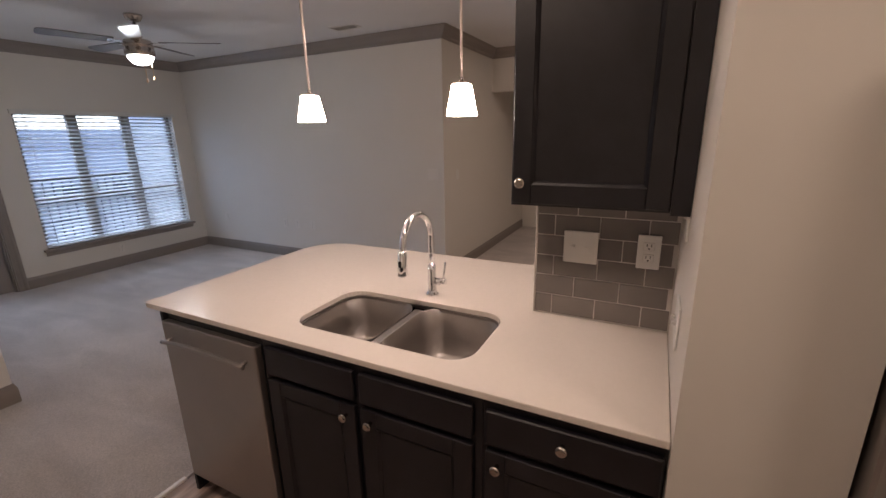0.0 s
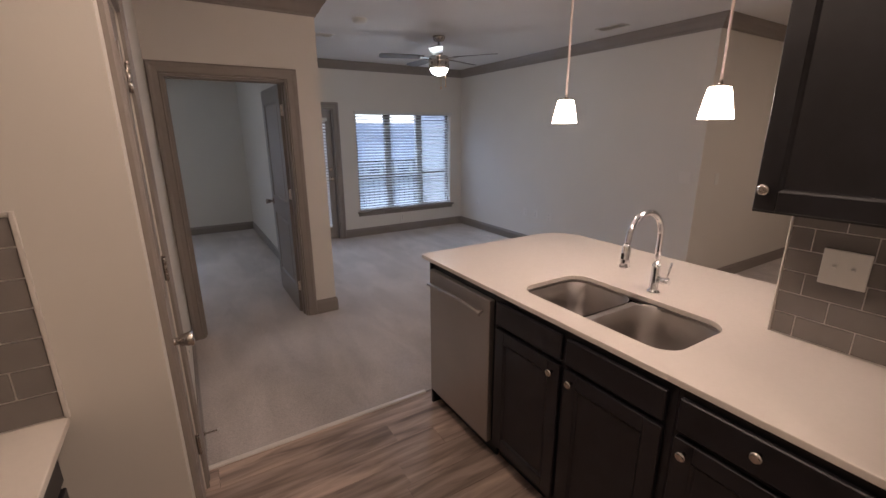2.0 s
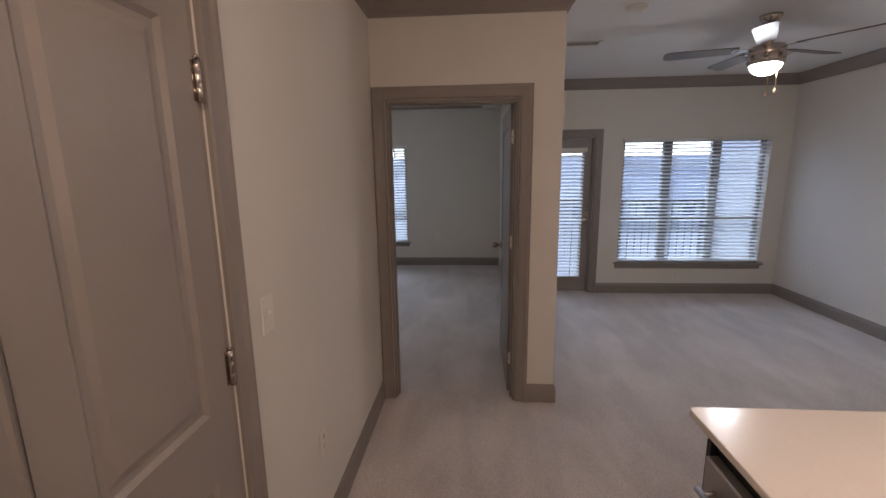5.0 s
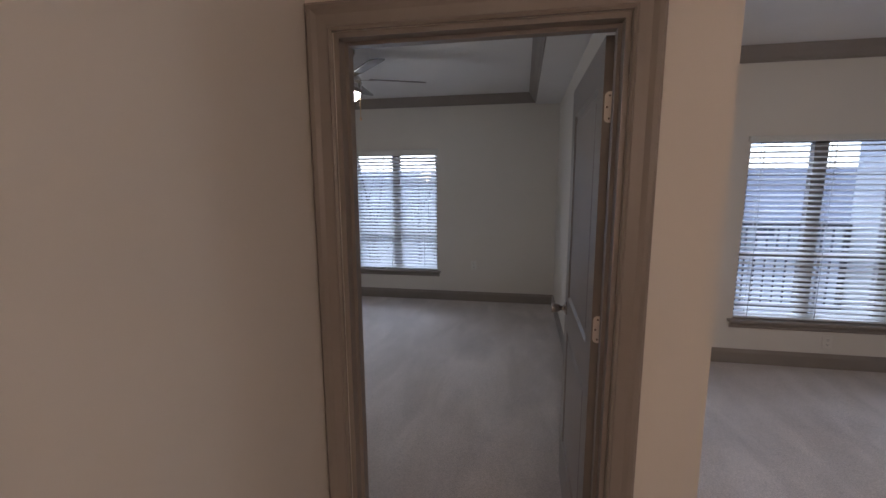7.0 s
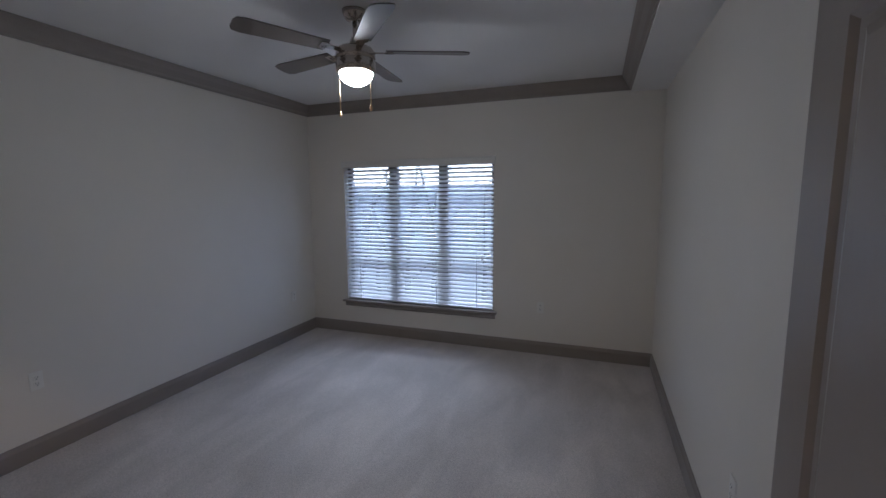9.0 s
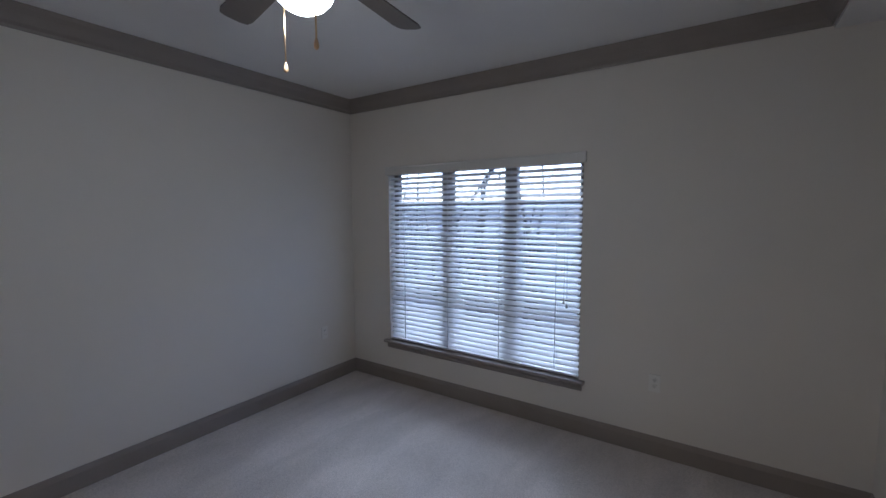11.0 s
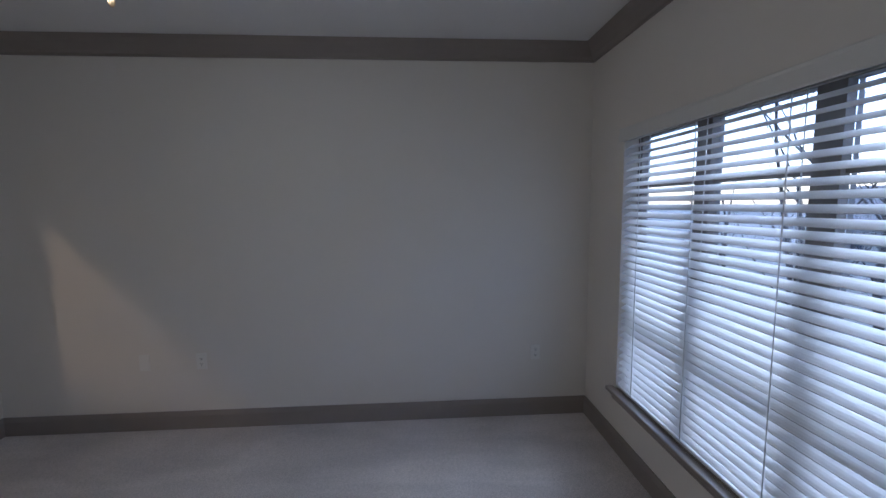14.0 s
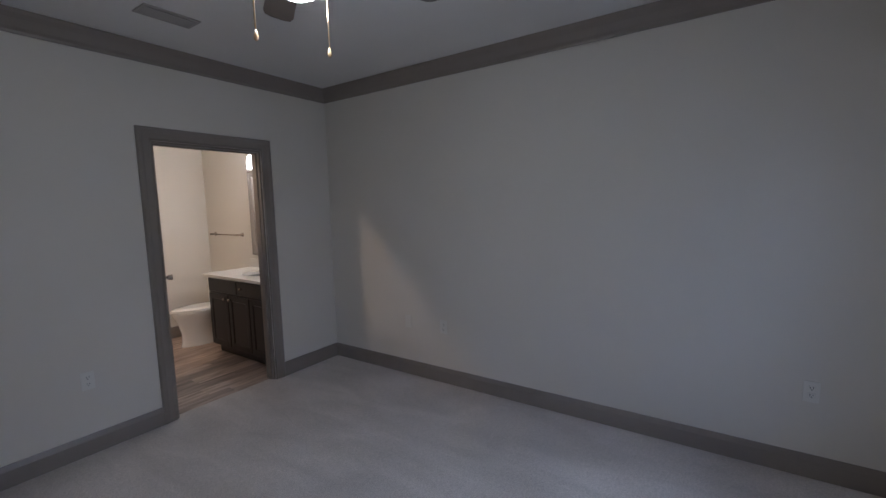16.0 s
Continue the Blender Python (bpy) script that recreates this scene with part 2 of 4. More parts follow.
DOOR_H = 2.01
wall("wall_hall_west", "y", 1.385, 3.78, -0.23, -0.078, "greige painted hall wall beside the closet door", [(1.545, 2.065, 0, DOOR_H)])
wall_tile = wall("wall_kitchen_end", "x", -0.95, -0.23, 1.385, 1.505, "greige kitchen end wall with a tiled splashback")
wall("wall_kitchen_west", "y", -2.2, 1.505, -1.07, -0.95, "plain greige wall behind the kitchen counter")
wall("wall_south", "x", -1.07, 7.39, -2.32, -2.2, "plain greige wall closing the kitchen and entry")
wall("wall_kitchen_east", "y", -2.2, 0.214, 1.861, 1.98, "plain greige wall behind the refrigerator")
wall("wall_block", "x", 1.138, 1.861, -0.075, 0.214, "greige wall block between counter and refrigerator")
wall_stub = wall("wall_stub", "y", 0.214, 0.675, 1.745, 1.861, "short greige wall with grey tile over the peninsula")
wall("wall_bedroom_south", "x", -2.87, 1.10, 3.78, 3.90, "greige wall with the bedroom and bathroom doorways", [(-2.03, -1.21, 0, DOOR_H), (0.005, 0.84, 0, DOOR_H)])
wall("wall_bedroom_east", "y", 3.90, 7.985, 0.985, 1.10, "greige wall between bedroom and living room")
wall("wall_bedroom_west", "y", 3.90, 7.985, -2.87, -2.75, "greige bedroom side wall")
wall("wall_bedroom_north", "x", -2.87, 1.10, 7.985, 8.13, "greige bedroom window wall", [(-2.28, -0.53, 0.40, 1.985)])
wall("wall_living_north", "x", 1.10, 4.405, 6.43, 6.575, "greige living room window wall with a patio door", [(1.15, 2.03, 0, 1.945), (2.37, 4.06, 0.40, 1.925)])
wall("wall_living_east", "y", 2.32, 6.43, 4.285, 4.405, "long greige living room wall")
wall("wall_entry_north", "x", 4.405, 7.39, 2.32, 2.44, "greige entry wall with a dark baseboard")
wall("wall_entry_east", "y", -2.2, 2.32, 7.27, 7.39, "plain greige wall at the end of the entry")
wall("wall_entry_header", "y", -2.2, 2.32, 5.73, 5.85, "greige header over the entry passage", z0=2.09)
wall("wall_bath_west", "y", 1.70, 3.78, -2.87, -2.65, "cream-lit bathroom wall behind vanity and toilet")
wall("wall_bath_south", "x", -2.87, -0.50, 1.58, 1.70, "cream-lit bathroom end wall")
wall("wall_bath_east", "y", 1.70, 3.78, -0.62, -0.50, "plain bathroom wall")
wall("wall_closet_back", "y", 1.505, 1.70, -0.50, -0.38, "plain closet wall")

bm = bmesh.new()
box(bm, (-2.9, 3.842, H), (1.04, 8.15, H + 0.12))
structure("ceiling", bm, CEIL, "matt off-white bedroom ceiling", "ceiling")
bm = bmesh.new()
box(bm, (-2.9, -2.35, HL), (7.42, 3.84, H + 0.12))
box(bm, (1.042, 3.84, HL), (4.42, 6.60, H + 0.12))
structure("ceiling_living", bm, CEIL, "matt off-white ceiling over living room, kitchen and hall", "ceiling")
bm = bmesh.new()
box(bm, (0.70, 3.90, 2.505), (0.985, 7.985, H - 0.001))
structure("ceiling_soffit", bm, CEIL, "off-white boxed soffit along the bedroom wall", "ceiling")

floor = structure("floor", (lambda b: (box(b, (-1.1, -2.35, -0.22), (1.9, 2.197, -0.008)), b)[1])(bmesh.new()), SUB, "kitchen floor of grey-brown wood-look planks", "floor")
floor_bath = structure("floor_bathroom", (lambda b: (box(b, (-2.9, 1.58, -0.22), (-0.5, 3.84, -0.008)), b)[1])(bmesh.new()), SUB, "bathroom floor of grey-brown wood-look planks", "floor")
bm = bmesh.new()
box(bm, (1.9, -2.35, -0.22), (7.42, 2.197, 0.004))
box(bm, (-0.5, 2.197, -0.22), (7.42, 3.84, 0.004))
box(bm, (-2.9, 3.84, -0.22), (1.2, 8.15, 0.004))
box(bm, (1.2, 3.84, -0.22), (4.42, 6.60, 0.004))
structure("carpet_floor", bm, CARPET, "beige-grey cut-pile carpet through living room, hall and bedroom", "carpet")
bm = bmesh.new()
sweep(bm, [(1.17, 2.197), (-0.077, 2.197)], [(-0.014, 0.0), (-0.012, 0.009), (-0.004, 0.012), (0.006, 0.012), (0.013, 0.009), (0.014, 0.0)], FLAT)
structure("threshold_strip", bm, STRIP, "thin pale metal strip between carpet and planks", "threshold")

CROWN = [(0, H - 0.115), (0.010, H - 0.115), (0.014, H - 0.100), (0.030, H - 0.085), (0.052, H - 0.045), (0.072, H - 0.022), (0.078, H - 0.012), (0.085, H - 0.002), (0, H - 0.002)]
CROWN_L = [(u, v + HL - H) for u, v in CROWN]
BASE = [(0, 0.0), (0.016, 0.0), (0.016, 0.100), (0.012, 0.112), (0.009, 0.122), (0.006, 0.132), (0, 0.132)]
bm = bmesh.new()
sweep(bm, [(-2.75, 3.90), (0.70, 3.90), (0.70, 7.985), (-2.75, 7.985)], CROWN, FLAT, closed=True)
structure("crown_moulding_bedroom", bm, TRIM, "dark taupe crown moulding round the bedroom ceiling", "crown moulding")
bm = bmesh.new()
sweep(bm, [(1.98, -2.2), (5.73, -2.2), (5.73, 2.32), (4.285, 2.32), (4.285, 6.43), (1.10, 6.43), (1.10, 3.78), (-0.078, 3.78), (-0.078, 1.385), (-0.95, 1.385), (-0.95, -2.2)], CROWN_L, FLAT)
structure("crown_moulding_living", bm, TRIM, "dark taupe crown moulding round the living room and hall", "crown moulding")
for i, run in enumerate((
        [(7.27, 2.32), (4.285, 2.32), (4.285, 6.43), (2.12, 6.43)],
        [(1.10, 6.43), (1.10, 3.78), (0.92, 3.78)],
        [(-0.062, 3.777), (-0.078, 3.777), (-0.078, 2.140)],
        [(-0.078, 1.470), (-0.078, 1.385), (-0.29, 1.385)],
        [(0.92, 3.90), (0.985, 3.90), (0.985, 7.985), (-2.75, 7.985), (-2.75, 3.90), (-2.12, 3.90)],
        [(-1.12, 3.90), (-0.08, 3.90)],
        [(-2.65, 2.64), (-2.65, 1.70), (-0.62, 1.70), (-0.62, 3.78), (-1.12, 3.78)])):
    bm = bmesh.new()
    sweep(bm, run, BASE, FLAT)
    structure("baseboard_%d" % (i + 1), bm, TRIM, "dark taupe baseboard with a moulded top edge", "baseboard")

CASE = [(0, 0.0), (0, 0.011), (0.008, 0.015), (0.015, 0.010), (0.050, 0.012), (0.066, 0.019), (0.080, 0.020), (0.090, 0.012), (0.090, 0.0)]


def casing_and_jamb(name, m, width, height, depth, reveal, cw=0.09, both=True, stop=True):
    """Trim round an opening: local x along the wall, wall face at y=0, the wall runs to y=depth."""
    root = empty(name, "dark taupe painted door casing and jamb", "door frame", m, kind="structure")
    prof = [(u * cw / 0.09, v) for u, v in CASE]
    for side in ([0, 1] if both else [0]):
        bm = bmesh.new()
        y0 = -0.0 if side == 0 else depth
        s = -1 if side == 0 else 1
        sweep(bm, [(0, 0), (0, height), (width, height), (width, 0)], prof, lambda a, b, v, y0=y0, s=s: (a, y0 + s * v, b))
        part("casing", bm, TRIM, root)
    bm = bmesh.new()
    box(bm, (0, 0.006, 0), (0.016, depth - 0.006, height - 0.016))
    box(bm, (width - 0.016, 0.006, 0), (width, depth - 0.006, height - 0.016))
    box(bm, (0, 0.006, height - 0.016), (width, depth - 0.006, height))
    part("jamb", bm, TRIM, root)
    if stop:
        bm = bmesh.new()
        box(bm, (0.016, reveal, 0), (0.027, reveal + 0.034, height - 0.027))
        box(bm, (width - 0.027, reveal, 0), (width - 0.016, reveal + 0.034, height - 0.027))
        box(bm, (0.016, reveal, height - 0.027), (width - 0.016, reveal + 0.034, height - 0.016))
        part("door_stop", bm, TRIM, root)
    return root


casing_and_jamb("door_frame_1", pose(0.005, 3.78, 0), 0.835, DOOR_H, 0.12, 0.048, cw=0.08)
casing_and_jamb("door_frame_2", pose(-2.03, 3.78, 0), 0.82, DOOR_H, 0.12, 0.05)
casing_and_jamb("door_frame_3", pose(-0.078, 1.545, 0, 0, 0, 90), 0.520, DOOR_H, 0.12, 0.05, cw=0.075, both=False)
casing_and_jamb("door_frame_4", pose(1.15, 6.43, 0), 0.88, 1.945, 0.145, 0.05, both=False, stop=False)


def knob(parent, x, y, z, out, material=NICKEL, length=0.074, radius=0.029):
    """A round door knob with rose; out is +1 or -1 along local y."""
    bm = bmesh.new()
    prof = [(0.032, 0), (0.032, 0.004), (0.027, 0.009), (0.013, 0.012), (0.0115, 0.030), (0.0165, 0.034), (0.0195, 0.040), (radius * 0.86, length - 0.004), (radius * 0.80, length - 0.001), (radius * 0.55, length)]
    turned(bm, [(r, h * out) for r, h in prof], 20, (x, y, z), "Y")
    return part("door_handle", bm, material, parent, "satin nickel round door knob")


def panel_door(name, m, width, height, label, knob_x, hinge_x, panels, knob_z=0.94, hinge_side=-1, thick=0.035, hinges=(0.25, 1.07, 1.82)):
    """A two-panel door leaf: local x 0..width, y 0..thick, z up."""
    root = empty(name, label, "door", m, kind="structure")
    st = 0.105 if width > 0.6 else 0.09
    bm = bmesh.new()
    z = 0.0
    box(bm, (0, 0, 0), (st, thick, height))
    box(bm, (width - st, 0, 0), (width, thick, height))
    for lo, hi in panels:
        box(bm, (st, 0, z), (width - st, thick, lo))
        z = hi
    box(bm, (st, 0, z), (width - st, thick, height))
    bmesh.ops.remove_doubles(bm, verts=bm.verts[:], dist=1e-5)
    part("leaf", bm, DOORP, root)
    for lo, hi in panels:
        bm = bmesh.new()
        x0, x1 = st, width - st
        # cove, flat ground, then the raised field, on both faces
        steps = [(0.0, 0.0), (0.012, 0.009), (0.028, 0.009), (0.046, 0.003)]
        for face in (0, 1):
            loops = []
            for inset, d in steps:
                y = d if face == 0 else thick - d
                loops.append([bm.verts.new(p) for p in ((x0 + inset, y, lo + inset), (x1 - inset, y, lo + inset), (x1 - inset, y, hi - inset), (x0 + inset, y, hi - inset))])
            for a, b in zip(loops, loops[1:]):
                for i in range(4):
                    bm.faces.new((a[i], a[(i + 1) % 4], b[(i + 1) % 4], b[i]))
            bm.faces.new(loops[-1])
        bmesh.ops.recalc_face_normals(bm, faces=bm.faces[:])
        part("panel", bm, DOORP, root)
    knob(root, knob_x, 0, knob_z, -1)
    knob(root, knob_x, thick, knob_z, 1)
    for z in hinges:
        bm = bmesh.new()
        y = 0.0 if hinge_side < 0 else thick
        turned(bm, [(0.008, -0.048), (0.008, -0.017), (0.0072, -0.016), (0.008, -0.015), (0.008, 0.015), (0.0072, 0.016), (0.008, 0.017), (0.008, 0.048)], 12, (hinge_x, y + 0.008 * hinge_side, z))
        turned(bm, [(0.004, 0.048), (0.0085, 0.052), (0.002, 0.058)], 12, (hinge_x, y + 0.008 * hinge_side, z))
        box(bm, (hinge_x - 0.014, y - 0.0005, z - 0.045), (hinge_x - 0.004, y + 0.0015 * hinge_side, z + 0.045))
        part("hinge", bm, NICKEL, root, "satin nickel hinge")
    return root


# bedroom door, opened right back against the wall
bed_door = panel_door("door_1", pose(0.832, 3.912, 0.006, 0, 0, 90), 0.80, 1.985, "taupe two-panel door standing open into the bedroom", 0.735, 0.0, [(0.24, 0.84), (1.0, 1.86)], hinge_side=-1, hinges=())
for z in (0.25, 1.09, 1.783):
    bm = bmesh.new()
    corner = [(0.030 - 0.013 * (1 - math.cos(a)), 0.045 - 0.013 * (1 - math.sin(a))) for a in [math.pi / 2 * i / 5 for i in range(6)]]
    edge = [(-0.004, -0.045)] + [(y, -h) for y, h in corner[::-1]] + corner + [(-0.004, 0.045)]
    faces = [[bm.verts.new((x, y, z + h)) for y, h in edge] for x in (-0.0022, 0.0005)]
    bm.faces.new(faces[0])
    bm.faces.new(faces[1][::-1])
    for i in range(len(edge)):
        bm.faces.new((faces[0][i], faces[1][i], faces[1][(i + 1) % len(edge)], faces[0][(i + 1) % len(edge)]))
    bmesh.ops.recalc_face_normals(bm, faces=bm.faces[:])
    turned(bm, [(0.0062, z - 0.047), (0.0062, z - 0.018), (0.0055, z - 0.017), (0.0062, z - 0.016), (0.0062, z + 0.016), (0.0055, z + 0.017), (0.0062, z + 0.018), (0.0062, z + 0.047)], 12, (-0.005, -0.009, 0))
    leaf = part("hinge", bm, HINGE_GLARE, bed_door, "satin nickel hinge with rounded leaf")
    for y, h in ((0.016, 0.033), (0.023, 0.0), (0.016, -0.033)):
        bm = bmesh.new()
        turned(bm, [(0.0026, 0.0), (0.0030, 0.0006), (0.0020, 0.0012)], 10, (-0.0022, y, z + h), axis="X")
        for v in bm.verts:
            v.co.x = -0.0044 - v.co.x
        bmesh.ops.recalc_face_normals(bm, faces=bm.faces[:])
        part("screw", bm, BRONZE, leaf, "dark hinge screw")
panel_door("door_2", pose(-1.226, 3.80, 0.006, 0, 0, 180 + 67), 0.785, 1.985, "taupe bathroom door standing open inward", 0.725, 0.0, [(0.24, 0.84), (1.0, 1.86)], hinge_side=1)
panel_door("door_3", pose(-0.083, 1.563, 0.006, 0, 0, 90), 0.484, 1.985, "closed taupe two-panel closet door in the hall", 0.050, 0.488, [(0.21, 0.82), (1.0, 1.90)], knob_z=0.955, hinge_side=-1, hinges=(0.25, 1.083, 1.79))


def door_stop_spring(at, turn, label):
    root = empty("door_stop", label, "door stop", pose(*at, 0, 0, turn))
    bm = bmesh.new()
    turned(bm, [(0.012, 0), (0.012, 0.004), (0.005, 0.008), (0.005, 0.062)], 10, axis="X")
    part("rod", bm, NICKEL, root)
    bm = bmesh.new()
    turned(bm, [(0.008, 0.062), (0.008, 0.074)], 10, axis="X")
    part("tip", bm, PLATE, root, "white rubber tip")


door_stop_spring((-0.062, 2.40, 0.065), 0, "small nickel door stop on the hall baseboard")

# ---- windows and blinds ----
def triple_window(name, m, width, z0, z1, depth, mullions, rails, label):
    """Local x 0..width, room face at y=0, outside at y=depth."""
    root = empty(name, label, "window", m, kind="structure")
    bm = bmesh.new()
    f0, f1 = depth - 0.058, depth - 0.006
    box(bm, (0, f0, z0), (0.045, f1, z1))
    box(bm, (width - 0.045, f0, z0), (width, f1, z1))
    box(bm, (0.045, f0, z0), (width - 0.045, f1, z0 + 0.05))
    box(bm, (0.045, f0, z1 - 0.05), (width - 0.045, f1, z1))
    part("window_frame", bm, FRAMEM, root)
    xs = [0.045]
    for c, w in mullions:
        part_box("mullion", (c - w / 2, f0 - 0.006, z0 + 0.05), (c + w / 2, f1 + 0.002, z1 - 0.05), FRAMEM, root)
        xs += [c - w / 2, c + w / 2]
    xs.append(width - 0.045)
    for i in range(0, len(xs), 2):
        a, b = xs[i], xs[i + 1]
        for z, h in rails:
            part_box("sash_rail", (a, f0 + 0.012, z - h / 2), (b, f1 - 0.006, z + h / 2), FRAMEM, root)
        zs = [z0 + 0.05] + [v for z, h in rails for v in (z - h / 2, z + h / 2)] + [z1 - 0.05]
        for k in range(0, len(zs), 2):
            g = part_box("pane", (a, f0 + 0.028, zs[k]), (b, f0 + 0.034, zs[k + 1]), GLASS, root, label="clear glass pane")
            g.visible_shadow = False
    bm = bmesh.new()
    box(bm, (-0.045, -0.050, z0 - 0.022), (width + 0.045, 0.0, z0 + 0.002), 0.005, 2)
    box(bm, (0.001, 0.0, z0 - 0.0), (width - 0.001, f0, z0 + 0.002))
    part("window_sill", bm, TRIM, root, "dark taupe window stool")
    bm = bmesh.new()
    sweep(bm, [(width + 0.025, 0), (-0.025, 0)], [(0, z0 - 0.022), (0.026, z0 - 0.022), (0.022, z0 - 0.034), (0.016, z0 - 0.045), (0.016, z0 - 0.066), (0.010, z0 - 0.076), (0, z0 - 0.076)], lambda a, b, v: (a, b, v))
    part("apron", bm, TRIM, root, "dark taupe moulded apron")
    return root


def blind(name, m, width, z0, z1, label, pitch=0.0435, tilt=24, slat_w=0.050, valance=0.075, over=0.012, cord_x=None, cords=(0.12, 0.5, 0.88)):
    """A faux wood blind: local x 0..width, hangs at y=0, room side is -y."""
    root = empty(name, label, "window blind", m)
    bm = bmesh.new()
    sweep(bm, [(width + over, 0.02), (width + over, -0.042), (-over, -0.042), (-over, 0.02)][::-1], [(0, z1 - valance), (-0.010, z1 - valance), (-0.012, z1 - valance + 0.006), (-0.010, z1 - 0.014), (-0.014, z1 - 0.004), (-0.012, z1), (0, z1)], lambda a, b, v: (a, b, v))
    part("valance", bm, VALANCE, root, "off-white blind valance")
    part_box("headrail", (0.002, -0.026, z1 - 0.045), (width - 0.002, 0.026, z1 - 0.004), SLAT, root)
    bm = bmesh.new()
    n, th = 5, 0.0028
    top = [(-slat_w / 2 + slat_w * i / (n - 1), 0.0022 * (1 - (2 * i / (n - 1) - 1) ** 2)) for i in range(n)]
    ring = [(y, z + th / 2) for y, z in top] + [(y, z - th / 2) for y, z in top[::-1]]
    c, s = math.cos(radians(tilt)), math.sin(radians(tilt))
    ends = [[bm.verts.new((x, y * c - z * s, y * s + z * c)) for y, z in ring] for x in (0.004, width - 0.004)]
    for i in range(len(ring)):
        bm.faces.new((ends[0][i], ends[0][(i + 1) % len(ring)], ends[1][(i + 1) % len(ring)], ends[1][i]))
    bm.faces.new(ends[0][::-1])
    bm.faces.new(ends[1])
    bmesh.ops.recalc_face_normals(bm, faces=bm.faces[:])
    me = mesh_of("slat", bm, SLAT)
    rng = random.Random(name)
    z = z0 + 0.045
    while z < z1 - 0.05:
        ob = new("slat", me)
        ob.parent = root
        ob.location = (0, rng.uniform(-0.001, 0.001), z)
        ob.rotation_euler = (radians(rng.uniform(-2.0, 2.0)), radians(rng.uniform(-0.05, 0.05)), 0)
        z += pitch
    part_box("bottom_rail", (0.004, -0.026, z0 + 0.006), (width - 0.004, 0.026, z0 + 0.022), SLAT, root, 0.003)
    for f in cords:
        bm = bmesh.new()
        for y in (-0.027, 0.027):
            tube(bm, [(f * width, y, z0 + 0.02), (f * width, y, z1 - 0.04)], 0.0022, 6)
        part("ladder_cord", bm, SLAT, root)
    if cord_x is not None:
        for dx, low in ((0, 0.0), (0.022, 0.03)):
            bm = bmesh.new()
            zl = cord_x[1] - low
            tube(bm, [(cord_x[0] + dx, -0.046, z1 - 0.07), (cord_x[0] + dx, -0.036, zl)], 0.0014, 6)
            cd = part("pull_cord", bm, SLAT, root)
            bm = bmesh.new()
            turned(bm, [(0.009, -0.034), (0.0095, -0.028), (0.006, -0.006), (0.002, 0)], 10, (cord_x[0] + dx, -0.036, zl))
            part("tassel", bm, VALANCE, cd, "small off-white tassel")
    return root


triple_window("window_1", pose(2.37, 6.43, 0), 1.69, 0.40, 1.925, 0.145, [(0.555, 0.10), (1.125, 0.10)], [(0.955, 0.045), (1.625, 0.026)], "three-part living room window with dark frames")
triple_window("window_2", pose(-2.28, 7.985, 0), 1.75, 0.40, 1.985, 0.145, [(0.585, 0.10), (1.175, 0.10)], [(0.93, 0.045), (1.66, 0.024)], "three-part bedroom window with dark frames")
blind("window_blind", pose(2.375, 6.455, 0), 1.68, 0.405, 1.925, "wide white slatted blind lowered over the living room window", valance=0.045, tilt=17, cord_x=(1.60, 0.95), cords=(0.06, 0.36, 0.66, 0.95))
blind("window_blind", pose(-2.275, 8.012, 0), 1.74, 0.405, 1.995, "wide white slatted blind lowered over the bedroom window", tilt=30, cord_x=(1.63, 0.97), cords=(0.10, 0.365, 0.64, 0.90))

# patio door: full glass leaf with its own blind
patio = empty("door_4", "taupe full-glass patio door, closed", "door", pose(1.168, 6.485, 0.01), kind="structure")
bm = bmesh.new()
pw, ph = 0.844, 1.915
box(bm, (0, 0, 0), (0.115, 0.044, ph))
box(bm, (pw - 0.115, 0, 0), (pw, 0.044, ph))
box(bm, (0.115, 0, 0), (pw - 0.115, 0.044, 0.20))
box(bm, (0.115, 0, ph - 0.12), (pw - 0.115, 0.044, ph))
bmesh.ops.remove_doubles(bm, verts=bm.verts[:], dist=1e-5)
part("leaf", bm, DOORP, patio)
g = part_box("pane", (0.115, 0.018, 0.20), (pw - 0.115, 0.026, ph - 0.12), GLASS, patio, label="clear glass pane")
g.visible_shadow = False
knob(patio, pw - 0.055, 0, 0.93, -1)
bm = bmesh.new()
turned(bm, [(r, -h) for r, h in [(0.026, 0), (0.026, 0.012), (0.02, 0.016)]], 18, (pw - 0.055, 0, 1.07), "Y")
box(bm, (pw - 0.061, -0.028, 1.055), (pw - 0.049, -0.014, 1.085), 0.002)
part("deadbolt", bm, NICKEL, patio, "satin nickel thumb-turn deadbolt")
blind("door_blind", pose(1.168 + 0.105, 6.452, 0), pw - 0.20, 0.20, 1.82, "narrow white slatted blind on the patio door", tilt=26, valance=0.05, over=0.004, cords=(0.2, 0.8))

# ---- kitchen peninsula ----
CT0, CT1 = 0.901, 0.923


